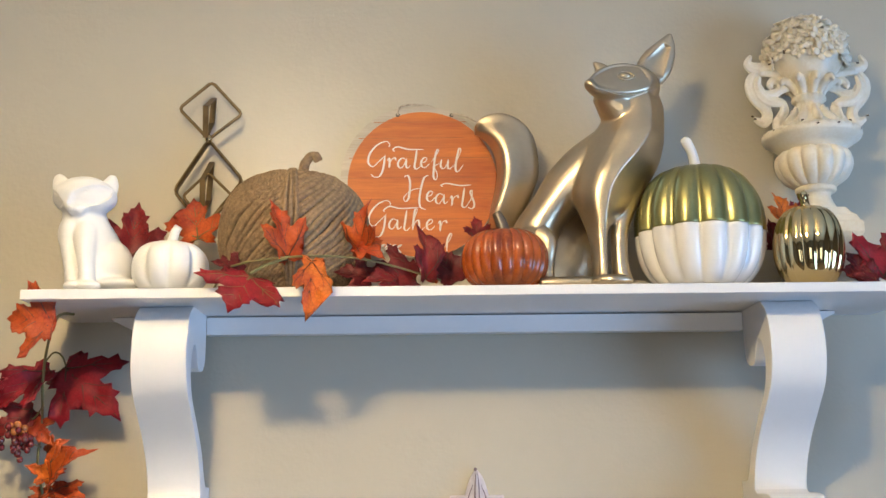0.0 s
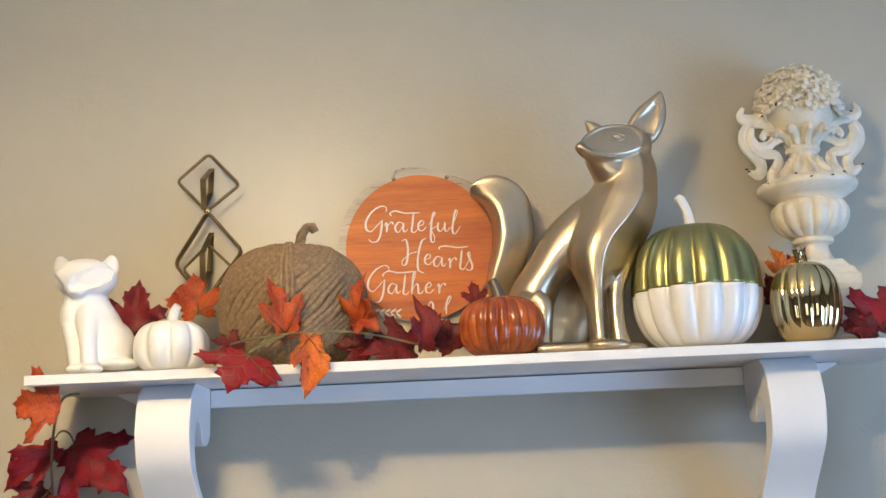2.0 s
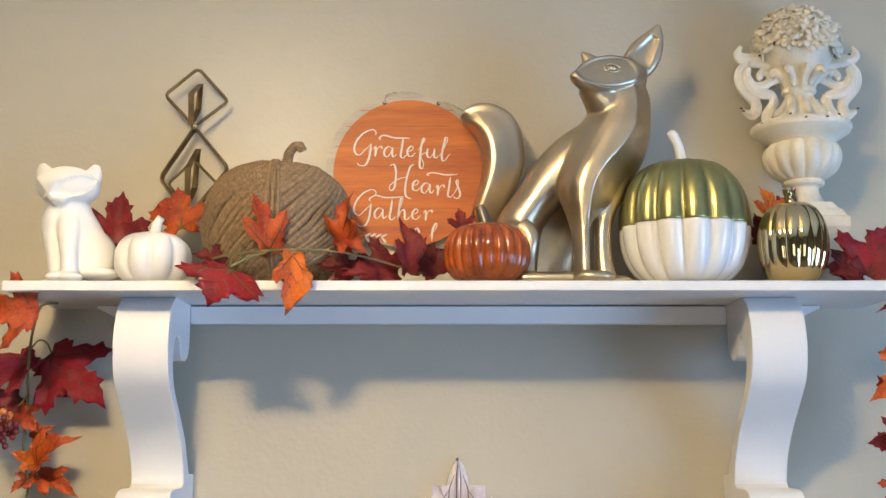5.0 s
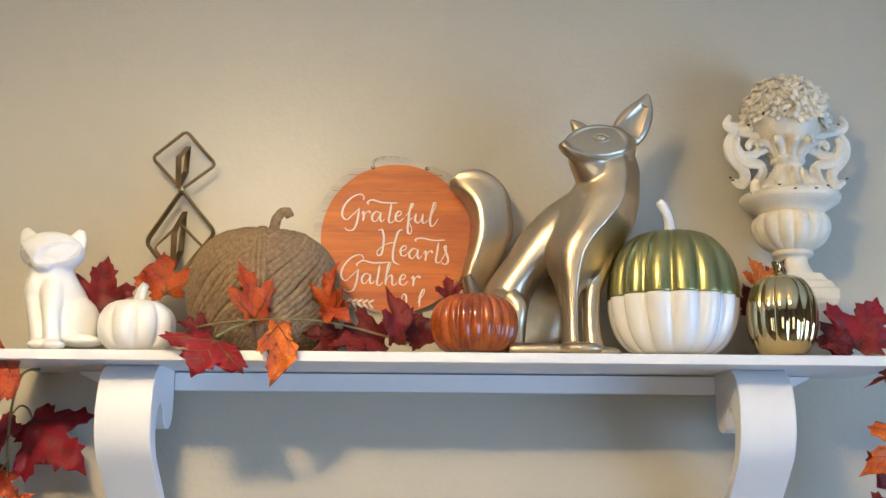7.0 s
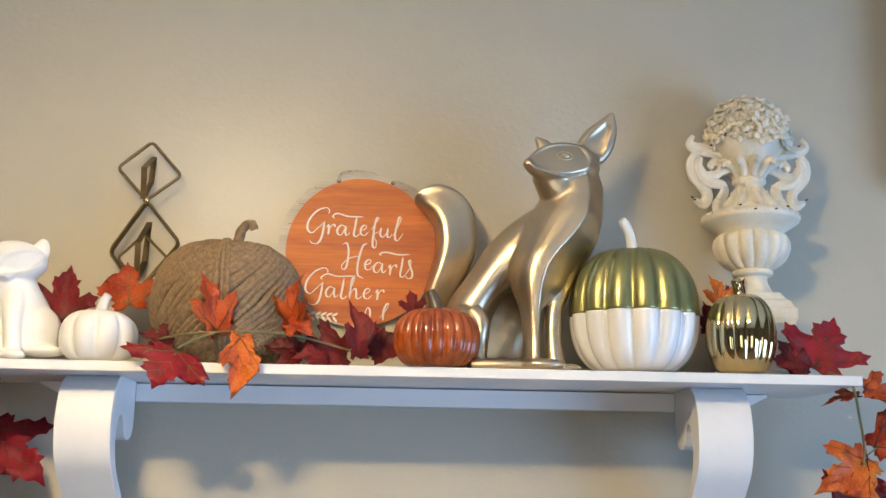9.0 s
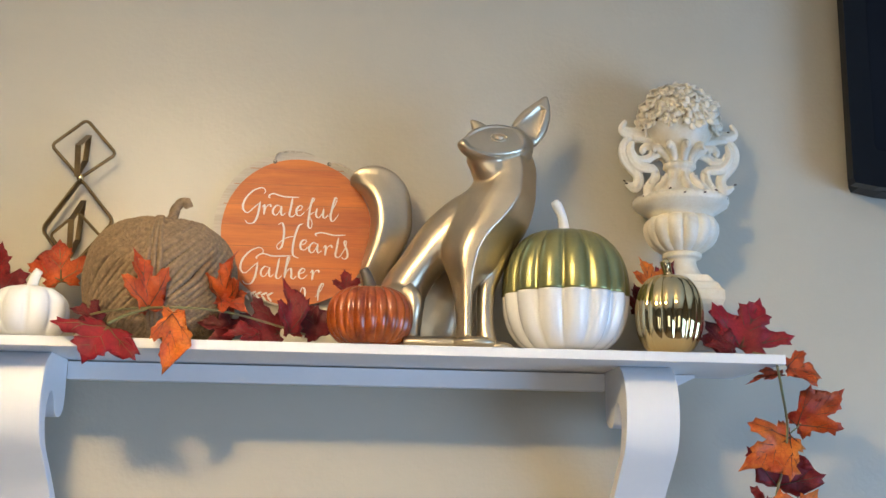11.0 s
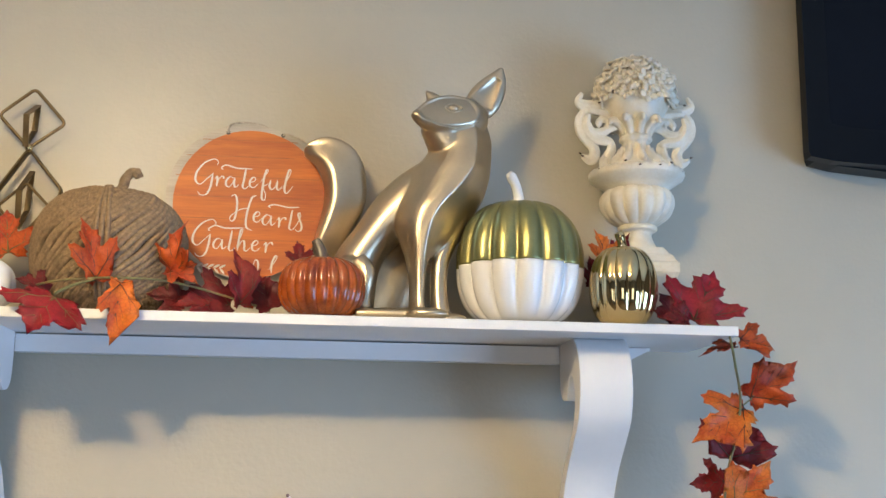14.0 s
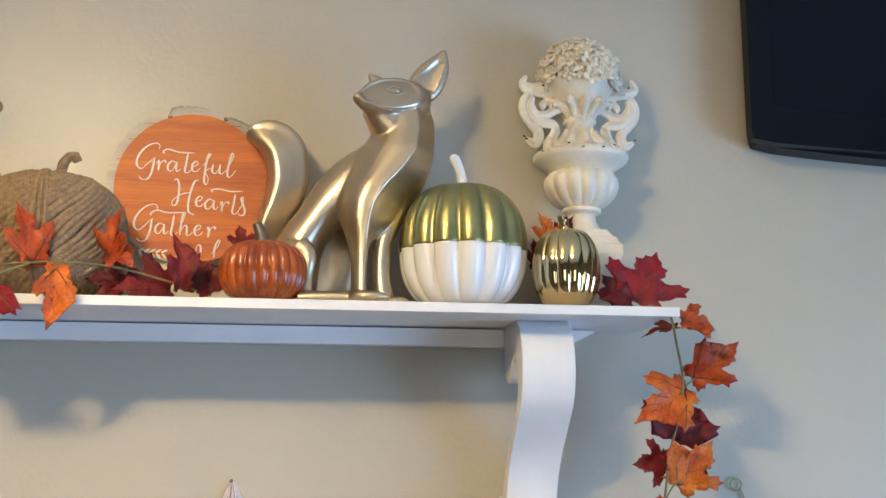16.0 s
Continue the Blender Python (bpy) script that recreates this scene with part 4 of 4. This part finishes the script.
part("cup", lathe(bmesh.new(), [(0.036, 0.333), (0.043, 0.339), (0.051, 0.350), (0.058, 0.362), (0.057, 0.369), (0.02, 0.371)], (UX, UY, SZ), 48, n=26), RESIN, urn)
mound = part("flower_mound", lathe(bmesh.new(), [(0.044, 0.368), (0.052, 0.377), (0.052, 0.396), (0.043, 0.412), (0.026, 0.423), (0.004, 0.427)], (UX, UY, SZ), 32), AGED, urn)
fm = bmesh.new()
for k in range(5):
    a = 2 * math.pi * k / 5
    ball(fm, (0.0058 * math.cos(a), 0.0058 * math.sin(a), 0.0012), (0.0052, 0.0040, 0.0014), (0, -22, math.degrees(a)), 8)
ball(fm, (0, 0, 0.001), (0.0022, 0.0022, 0.0018), seg=8)
flower = bpy.data.meshes.new("flower")
fm.to_mesh(flower)
fm.free()
flower.materials.append(PETAL)
flower.shade_smooth()
N = 104
for i in range(N):
    h = -0.14 + 1.13 * (i + 0.5) / N
    a = i * 2.39996
    s = math.sqrt(1 - h * h)
    d = Vector((s * math.cos(a), s * math.sin(a), h))
    if d.y > 0.6:
        continue
    ob = new("flower", flower)
    ob.parent = mound
    k = random.uniform(1.2, 1.7)
    at = Vector((0, 0, 0.370)) + Vector((d.x * 0.060, d.y * 0.060, d.z * 0.061)) + d * random.uniform(-0.002, 0.007)
    d = (d + Vector((random.uniform(-0.3, 0.3), random.uniform(-0.3, 0.3), random.uniform(-0.3, 0.3)))).normalized()
    ob.matrix_basis = Matrix.Translation(at) @ d.to_track_quat("Z", "Y").to_matrix().to_4x4() @ pose(0, 0, 0, 0, 0, random.uniform(0, 72)) @ Matrix.Scale(k, 4)
part("bud", tube(bmesh.new(), [(UX + 0.012, UY, SZ + 0.425), (UX + 0.014, UY, SZ + 0.436), (UX + 0.013, UY, SZ + 0.442)], [0.004, 0.003, 0.0015], 8), RESIN, mound)


def handle(side):
    """A leafy C-scroll in grooved relief, with an upturned arm and a curled foot."""
    f = lambda q, y: (UX + side * 0.955 * q[0], UY + y, SZ + q[1])
    bm = bmesh.new()
    for y, pts, r in (
        (0.0, [(0.0278, 0.3454), (0.0484, 0.3559), (0.0747, 0.3555), (0.0935, 0.3586), (0.101, 0.3654), (0.0941, 0.3783)], [0.006, 0.0085, 0.0085, 0.007, 0.005, 0.0025]),
        (-0.004, [(0.0355, 0.3407), (0.058, 0.3487), (0.0824, 0.3508)], [0.004, 0.006, 0.004]),
        (0.0, [(0.0891, 0.3516), (0.0987, 0.3351), (0.0959, 0.3174), (0.0848, 0.3037), (0.0763, 0.2934), (0.0728, 0.2812), (0.0803, 0.271), (0.0959, 0.2767)], [0.004, 0.0065, 0.008, 0.008, 0.007, 0.007, 0.0065, 0.0025]),
        (-0.006, [(0.084, 0.3429), (0.0887, 0.3266), (0.082, 0.3116), (0.0687, 0.3026), (0.05, 0.3002), (0.0433, 0.2941)], [0.003, 0.0055, 0.0065, 0.006, 0.0055, 0.004]),
        (-0.004, [(0.0841, 0.3286), (0.0783, 0.3164), (0.0648, 0.3138), (0.0512, 0.32), (0.0481, 0.3316), (0.0581, 0.3369), (0.0669, 0.3301), (0.0632, 0.3245)], [0.003, 0.005, 0.0056, 0.0054, 0.005, 0.0048, 0.0042, 0.003]),
        (-0.002, [(0.0455, 0.3018), (0.0434, 0.2895), (0.0503, 0.2786), (0.0566, 0.2677), (0.0514, 0.2591), (0.0378, 0.265)], [0.0045, 0.006, 0.006, 0.007, 0.0078, 0.004]),
        (-0.007, [(0.0486, 0.2981), (0.048, 0.2875), (0.0542, 0.2767)], [0.002, 0.004, 0.0025]),
        (-0.004, [(0.0498, 0.3187), (0.0368, 0.3271), (0.0224, 0.332), (0.0119, 0.3239)], [0.004, 0.0066, 0.0066, 0.0035])):
        p = smooth_path([(*q, v) for q, v in zip(pts, r)], 34)
        for k, w in ((-0.72, 0.62), (0.0, 0.74), (0.72, 0.62)):
            line = []
            for i, (u, v, g) in enumerate(p):
                d = Vector(p[min(i + 1, 33)][:2] - p[max(i - 1, 0)][:2]).normalized()
                line.append((*f((u - d.y * k * g, v + d.x * k * g), y - 0.0012 * (k == 0)), w * g))
            tube(bm, [q[:3] for q in line], [q[3] for q in line], 34, 10)
    return fused(bm, 0.0009, 2)


for s in (-1, 1):
    part_mesh("handle", handle(s), RESIN, urn, "scrolled acanthus handle")
for x, y, z in ((-0.036, -0.0680, 0.2550), (0.040, -0.0660, 0.2550), (-0.062, -0.012, 0.3665), (0.030, -0.026, 0.350), (-0.091, -0.004, 0.276), (0.084, -0.006, 0.364), (0.004, -0.024, 0.323),
                (-0.0700, -0.0330, 0.2500), (-0.0150, -0.0770, 0.2475), (0.0180, -0.0765, 0.2485), (0.0640, -0.0430, 0.2480), (-0.0950, -0.0040, 0.2800), (0.0640, -0.0130, 0.3600), (-0.0640, -0.0130, 0.3600),
                (-0.0480, -0.0300, 0.3900), (0.0420, -0.0420, 0.3850), (0.0160, -0.0520, 0.4020), (-0.0060, -0.0440, 0.3430), (0.0930, -0.0050, 0.2800), (-0.0360, -0.0060, 0.3330)):
    part("worn_chip", ball(bmesh.new(), (UX + x, UY + y, SZ + z), (0.0027, 0.0015, 0.0013), (0, random.uniform(-25, 25), 0), 8), WORN, urn)

for o in urn.children_recursive:
    if o.name.startswith("flower."):
        o.matrix_basis = Matrix.Translation(Vector((-0.07, -0.07, 0)) * o.matrix_basis.translation) @ o.matrix_basis
    elif o.data is not flower:
        o.data.transform(Matrix.Diagonal((0.93, 0.93, 1, 1)))

# ---- maple leaf garland ----
garland = thing("maple_leaf_garland", (0, -0.17, SZ), "artificial maple leaf garland in orange and red with berries", "garland")
HALF = [(0.0, 0.0), (0.05, -0.015), (0.14, -0.075), (0.20, -0.05), (0.31, -0.06), (0.29, 0.015), (0.34, 0.06), (0.27, 0.13), (0.32, 0.17), (0.42, 0.23), (0.46, 0.31), (0.60, 0.36),
        (0.55, 0.43), (0.60, 0.55), (0.50, 0.53), (0.44, 0.57), (0.35, 0.50), (0.27, 0.48), (0.19, 0.45), (0.19, 0.52), (0.24, 0.59), (0.21, 0.65), (0.24, 0.73), (0.15, 0.74), (0.12, 0.83), (0.06, 0.87), (0.0, 1.0)]
VEINS = [((0, 0), (0.0, 0.94), 0.016), ((0, 0.02), (0.55, 0.49), 0.013), ((0, 0.02), (-0.55, 0.49), 0.013), ((0, 0.0), (0.28, -0.035), 0.010), ((0, 0.0), (-0.28, -0.035), 0.010),
         ((0, 0.30), (0.20, 0.59), 0.008), ((0, 0.30), (-0.20, 0.59), 0.008), ((0, 0.5), (0.13, 0.73), 0.007), ((0, 0.5), (-0.13, 0.73), 0.007),
         ((0.25, 0.235), (0.34, 0.47), 0.007), ((-0.25, 0.235), (-0.34, 0.47), 0.007), ((0.23, 0.22), (0.44, 0.28), 0.007), ((-0.23, 0.22), (-0.44, 0.28), 0.007)]


def leaf(base, tip, mat, width=1.0, face=(0, -1, 0.1), curl=0.15, fold=0.2, vein=VEIN, label=""):
    """A cloth maple leaf from its stalk to its tip, folded on the midrib and curled."""
    base, tip = Vector(base), Vector(tip)
    L = (tip - base).length
    v = (tip - base).normalized()
    n = Vector(face)
    n = (n - v * n.dot(v)).normalized()
    u = v.cross(n)
    ph = random.uniform(0, 6)

    def at(p, lift=0.0):
        x, y = p[0] * width, p[1]
        r, th = math.hypot(x, y), math.atan2(x, y)
        d = fold * abs(x) + 0.13 * r * abs(math.sin(math.pi * th / 0.84)) - 0.05 * r - curl * (y - 0.45) ** 2 + 0.028 * math.sin(9 * x + 7 * y + ph) + 0.02 * math.sin(17 * y - 8 * x + ph) - 0.25 * curl * x * x
        p = base + (u * x + v * y + n * (d + lift - fold * 0.15 + curl * 0.2)) * L
        if base.z > SZ and abs(p.x) < SL + 0.002 and p.y > -SD - 0.003:
            p.z = max(p.z, SZ + 0.0015 + lift * L)
        return p

    bm = bmesh.new()
    jit = lambda: random.uniform(-0.014, 0.014)
    ring = [(x + jit(), y + jit()) for x, y in HALF] + [(-x + jit(), y + jit()) for x, y in HALF[-2:0:-1]]
    bm.faces.new([bm.verts.new((x, y, 0)) for x, y in ring])
    bmesh.ops.triangulate(bm, faces=bm.faces)
    for _ in range(2):
        long = [e for e in bm.edges if e.calc_length() > 0.12]
        bmesh.ops.subdivide_edges(bm, edges=long, cuts=1)
        bmesh.ops.triangulate(bm, faces=bm.faces)
    for w in bm.verts:
        w.co = at(w.co)
    bmesh.ops.recalc_face_normals(bm, faces=bm.faces)
    rim = [e for e in bm.edges if e.is_boundary]
    back = bmesh.ops.duplicate(bm, geom=bm.verts[:] + bm.edges[:] + bm.faces[:])
    for w in back["geom"]:
        if isinstance(w, bmesh.types.BMVert):
            w.co -= n * 0.0006
    bmesh.ops.reverse_faces(bm, faces=[w for w in back["geom"] if isinstance(w, bmesh.types.BMFace)])
    twin = back["vert_map"]
    for e in rim:
        a, b = e.verts
        bm.faces.new((a, b, twin[b], twin[a]))
    bmesh.ops.recalc_face_normals(bm, faces=bm.faces)
    ob = part("leaf", bm, mat, garland, label or mat.name.replace("_", " ").replace("cloth leaf", "cloth maple leaf with dark veins"))
    vb = bmesh.new()
    for a, b, w in VEINS:
        a, b = Vector(a), Vector(b)
        d = (b - a).normalized()
        s = Vector((-d.y, d.x))
        rings = []
        for k in np.linspace(0, 1, 8):
            q, h = a.lerp(b, k), w * (1 - 0.75 * k) * 1.0
            rings.append([at(q + s * h, 0.006), at(q, 0.016 - 0.006 * k), at(q - s * h, 0.006), at(q, -0.004)])
        skin(vb, rings)
    part("vein", vb, vein, ob)
    return ob


def stalk(pts, r=0.0016, name="vine"):
    part(name, tube(bmesh.new(), pts, r, 10 * len(pts), 8), STEMGREEN, garland)


O, RU, RD, CR, DK = ORANGE_LEAF, RUST_LEAF, RED_LEAF, CRIMSON_LEAF, DARK_LEAF
# on the shelf, from one end to the other
leaf((-0.4991, -0.115, 1.9220), (-0.4864, -0.11, 2.0094), RD, 0.9, (0.25, -1, 0.2), 0.3, 0.25)
leaf((-0.4008, -0.105, 1.950), (-0.4134, -0.09, 2.0188), RU, 1.07, (0.1, -1, 0.3), 0.2, -0.2, VEINGREEN)
leaf((-0.2542, -0.218, 1.901), (-0.2782, -0.222, 1.987), RU, 0.62, (0.5, -1, 0.1), 0.25, 0.45)
leaf((-0.16, -0.18, 1.911), (-0.153, -0.2, 1.988), RU, 0.75, (-0.8, -1, 0.1), 0.5, 0.3)
leaf((-0.166, -0.195, 1.919), (-0.126, -0.215, 1.902), RU, 0.9, (0.4, -1, 0.5), 0.3, 0.2)
leaf((-0.3030, -0.236, 1.8720), (-0.3300, -0.262, 1.8230), CR, 1.75, (0.05, -0.9, 0.6), 0.3, 0.12, VEINGREEN)
leaf((-0.323, -0.205, 1.884), (-0.363, -0.205, 1.903), DK, 1.0, (0.1, -0.8, 0.6), 0.3, 0.2)
leaf((-0.2220, -0.232, 1.8960), (-0.2270, -0.246, 1.8120), O, 0.54, (0.35, -1, 0.2), 0.25, 0.55)
leaf((-0.0850, -0.17, 1.881), (-0.163, -0.185, 1.886), DK, 0.95, (0.1, -1, 0.4), 0.4, 0.2)
leaf((-0.0676, -0.185, 1.878), (-0.0786, -0.19, 1.957), RD, 0.52, (0.5, -1, 0.0), 0.5, 0.6)
leaf((0.006, -0.1, 1.948), (0.0, -0.095, 1.987), RD, 0.9, (0.1, -1, 0.2), 0.2, 0.2)
leaf((-0.031, -0.15, 1.879), (-0.052, -0.135, 1.929), DK, 1.1, (-0.2, -1, 0.3), 0.5, 0.3)
leaf((-0.067, -0.14, 1.886), (-0.042, -0.12, 1.92), RU, 1.0, (0.2, -1, 0.4), 0.4, 0.3)
leaf((-0.149, -0.17, 1.879), (-0.199, -0.175, 1.892), DK, 1.0, (0.0, -1, 0.4), 0.4, 0.2)
leaf((-0.113, -0.195, 1.872), (-0.159, -0.205, 1.873), RD, 0.7, (0.1, -0.9, 0.6), 0.4, 0.2)
leaf((0.458, -0.105, 1.962), (0.444, -0.095, 2.021), O, 0.8, (0.3, -1, 0.2), 0.3, 0.3)
leaf((0.436, -0.1, 1.932), (0.434, -0.095, 1.979), DK, 0.8, (0.3, -1, 0.2), 0.3, 0.2)
leaf((0.465, -0.1, 1.965), (0.494, -0.1, 2.016), RD, 0.5, (-0.3, -1, 0.2), 0.3, 0.3)
leaf((0.5689, -0.16, 1.8760), (0.6010, -0.165, 1.9500), CR, 1.3, (-0.1, -1, 0.3), 0.2, 0.12)
leaf((0.547, -0.165, 1.867), (0.522, -0.15, 1.92), DK, 0.9, (0.2, -1, 0.2), 0.3, 0.2)
leaf((0.551, -0.18, 1.87), (0.51, -0.185, 1.878), DK, 0.8, (0.1, -0.9, 0.5), 0.3, 0.2)
# hanging past the right end
leaf((0.6180, -0.205, 1.845), (0.678, -0.19, 1.836), RU, 0.9, (-0.2, -0.8, 0.6), 0.3, 0.25)
leaf((0.615, -0.195, 1.839), (0.563, -0.19, 1.825), RU, 0.35, (0, -1, 0.9), 0.2, 0.3)
leaf((0.6510, -0.15, 1.768), (0.7188, -0.17, 1.8198), RU, 0.75, (-0.25, -1, -0.2), 0.6, 0.35)
leaf((0.6430, -0.15, 1.753), (0.5616, -0.168, 1.7045), O, 0.85, (0.1, -1, 0.3), 0.35, 0.25)
leaf((0.6225, -0.138, 1.682), (0.6450, -0.138, 1.7500), RD, 1.4, (0, -1, 0.1), 0.2, 0.15)
leaf((0.6230, -0.15, 1.617), (0.6741, -0.165, 1.6796), O, 0.95, (0.1, -1, 0.1), 0.2, 0.25, VEINGREEN)
leaf((0.6160, -0.13, 1.650), (0.5640, -0.135, 1.646), RD, 1.1, (0, -1, 0.1), 0.2, 0.2)
leaf((0.61, -0.14, 1.593), (0.578, -0.14, 1.555), RU, 1.0, (0, -1, 0.1), 0.2, 0.2)
stalk([(0.58, -0.18, 1.867), (0.597, -0.21, 1.857), (0.6, -0.218, 1.843), (0.614, -0.195, 1.812), (0.635, -0.155, 1.765), (0.627, -0.155, 1.713), (0.611, -0.158, 1.659), (0.601, -0.145, 1.562)], 0.0018)
stalk([(0.64, -0.152, 1.757), (0.652, -0.15, 1.766), (0.658, -0.151, 1.774)], 0.0012, "stalk")
stalk([(0.605, -0.15, 1.597), (0.614, -0.156, 1.615), (0.625, -0.16, 1.626)], 0.0012, "stalk")
# hanging past the left end
leaf((-0.574, -0.200, 1.8210), (-0.637, -0.2, 1.8250), RU, 1.4, (0.2, -1, 0.0), 0.3, 0.25)
leaf((-0.6000, -0.0480, 1.7730), (-0.5120, -0.0620, 1.6970), CR, 0.95, (0.05, -1, 0.25), 0.2, 0.10)
leaf((-0.6204, -0.0650, 1.7709), (-0.7017, -0.0700, 1.7095), CR, 0.55, (0.2, -1, 0.3), 0.3, 0.5)
leaf((-0.6441, -0.0450, 1.7136), (-0.6973, -0.0600, 1.6731), RD, 0.9, (0.1, -1, 0.2), 0.3, 0.2)
leaf((-0.6401, -0.0600, 1.6918), (-0.6060, -0.0750, 1.6627), RU, 1.0, (0.1, -1, 0.3), 0.3, 0.3)
leaf((-0.6121, -0.0650, 1.6148), (-0.5447, -0.0900, 1.6596), RU, 0.55, (-0.2, -1, 0.5), 0.6, 0.5)
leaf((-0.6099, -0.0600, 1.6158), (-0.6374, -0.0850, 1.6346), O, 0.8, (0.3, -1, 0.3), 0.4, 0.4)
leaf((-0.6192, -0.0550, 1.6523), (-0.5850, -0.0650, 1.6710), RU, 0.7, (-0.2, -1, 0.2), 0.3, 0.3)
leaf((-0.6108, -0.0500, 1.6002), (-0.5445, -0.0700, 1.5752), RU, 0.6, (0, -1, 0.8), 0.3, 0.3)
leaf((-0.6108, -0.0500, 1.6002), (-0.6443, -0.0650, 1.5773), RU, 0.7, (0, -1, 0.8), 0.3, 0.3)
stalk([(-0.57, -0.12, 1.842), (-0.575, -0.15, 1.838), (-0.577, -0.175, 1.825), (-0.6135, -0.0950, 1.7940), (-0.6246, -0.0700, 1.7480), (-0.6255, -0.0600, 1.6960), (-0.6287, -0.0600, 1.6356), (-0.6203, -0.0550, 1.5888), (-0.6254, -0.0500, 1.5482), (-0.6274, -0.0450, 1.4879)], 0.0019)
stalk([(-0.6206, -0.0800, 1.7772), (-0.6101, -0.0750, 1.7928), (-0.6026, -0.0600, 1.7896), (-0.5973, -0.0470, 1.7698)], 0.0013, "stalk")
stalk([(-0.6246, -0.0650, 1.7158), (-0.6359, -0.0550, 1.7043), (-0.6421, -0.0550, 1.6991)], 0.0012, "stalk")
stalk([(-0.368, -0.150, 1.872), (-0.335, -0.205, 1.892), (-0.248, -0.225, 1.901), (-0.159, -0.205, 1.901), (-0.067, -0.17, 1.882), (-0.035, -0.12, 1.878)], 0.0016)
stalk([(-0.304, -0.238, 1.876), (-0.285, -0.232, 1.888), (-0.258, -0.225, 1.899)], 0.0020, "stalk")
for i in range(34):
    q = Vector((-0.6488, -0.0850, 1.6700)) + Vector((random.gauss(0, 0.012), random.uniform(-0.010, 0.012), random.gauss(0, 0.011)))
    r = random.uniform(0.0045, 0.0058)
    part("berry", ball(bmesh.new(), q, (r, r, r * 1.08), seg=12), BERRYGOLD if q.z > Vector((-0.6498, -0.0850, 1.6762)).z and i % 2 else BERRY, garland)
stalk([(-0.6245, -0.0600, 1.6595), (-0.6351, -0.0750, 1.6637), (-0.6478, -0.0850, 1.6669)], 0.0012, "stalk")

# ---- below the shelf ----
orn = thing("carved_ornament", (0.0, 0, 1.46), "whitewashed carved wooden leaf ornament on the wall", "wall ornament")


def petal(cx, cz, tx, tz, w, y):
    """A carved leaf blade with a raised rib."""
    bm = bmesh.new()
    a, b = Vector((cx, cz)), Vector((tx, tz))
    d = (b - a).normalized()
    s = Vector((-d.y, d.x))
    rings = []
    for k in np.linspace(0, 1, 14):
        h = max(w * math.sin(math.pi * min(1, 0.25 + 0.75 * k)) ** 0.6, 0.0004)
        q = a.lerp(b, k)
        rows = [(-1, 0.0), (-0.9, 0.006), (-0.5, 0.003), (-0.12, 0.006), (0, 0.009), (0.12, 0.006), (0.5, 0.003), (0.9, 0.006), (1, 0.0)]
        rings.append([(q.x + s.x * h * e, -0.0005 - y * (0.6 if u == 0 else 1) - u * (1 - 0.4 * k), q.y + s.y * h * e) for e, u in rows])
    skin(bm, rings)
    bmesh.ops.recalc_face_normals(bm, faces=bm.faces)
    return bm


for cx, cz, tx, tz, w, y in ((0.0, 1.45, -0.050, 1.566, 0.020, 0.0015), (0.0, 1.45, 0.050, 1.566, 0.020, 0.0015),
                             (0.0, 1.44, -0.062, 1.535, 0.02, 0.001), (0.0, 1.44, 0.062, 1.535, 0.02, 0.001), (0.0, 1.49, 0.0, 1.622, 0.0235, 0.004)):
    part("carved_leaf", petal(cx, cz, tx, tz, w, y), CARVED, orn)
for s in (-1, 1):
    part("carved_block", boxed((min(s * 0.014, s * 0.040), -0.0105, 1.44), (max(s * 0.014, s * 0.040), -0.0005, 1.584), 0.0022), CARVED, orn, smooth=False)
    part("carved_band", tube(bmesh.new(), [(s * 0.027, -0.0125, 1.582), (s * 0.019, -0.0130, 1.560), (s * 0.014, -0.0130, 1.520)], 0.0022, 14, 8), CARVED, orn)
part("nail", ball(bmesh.new(), (-0.002, -0.0130, 1.6215), (0.0026, 0.0020, 0.0028), seg=10), CARVEDLINE, orn)
for s, x in ((-1, 0.0035), (1, 0.0035), (-1, 0.016), (1, 0.016), (-1, 0.03), (1, 0.03)):
    top = 1.615 - 1.3 * (x - 0.0035)
    part("carved_rib", tube(bmesh.new(), [(s * x * 0.4, -0.0150, top), (s * x * 0.9, -0.0145, top - 0.03), (s * x * 0.6, -0.0145, 1.50)], [0.0004, 0.0009, 0.0009], 14, 6), CARVEDLINE, orn)

ring = thing("wire_hook", (0.767, 0.0, 1.623), "small yellow green wire loop on the wall", "wire hook")
c = Vector((0.767, 0.0, 1.616))
part("loop", tube(bmesh.new(), [(c.x + 0.009 * math.cos(a), -0.006, c.z + 0.009 * math.sin(a)) for a in np.linspace(-0.9, 5.2, 16)], 0.0014, 50, 8), WIRE, ring)
part("shaft", tube(bmesh.new(), [(c.x + 0.006, -0.006, c.z - 0.007), (c.x + 0.012, -0.005, c.z - 0.02), (c.x + 0.016, -0.002, c.z - 0.06)], 0.0014, 16, 8), WIRE, ring)
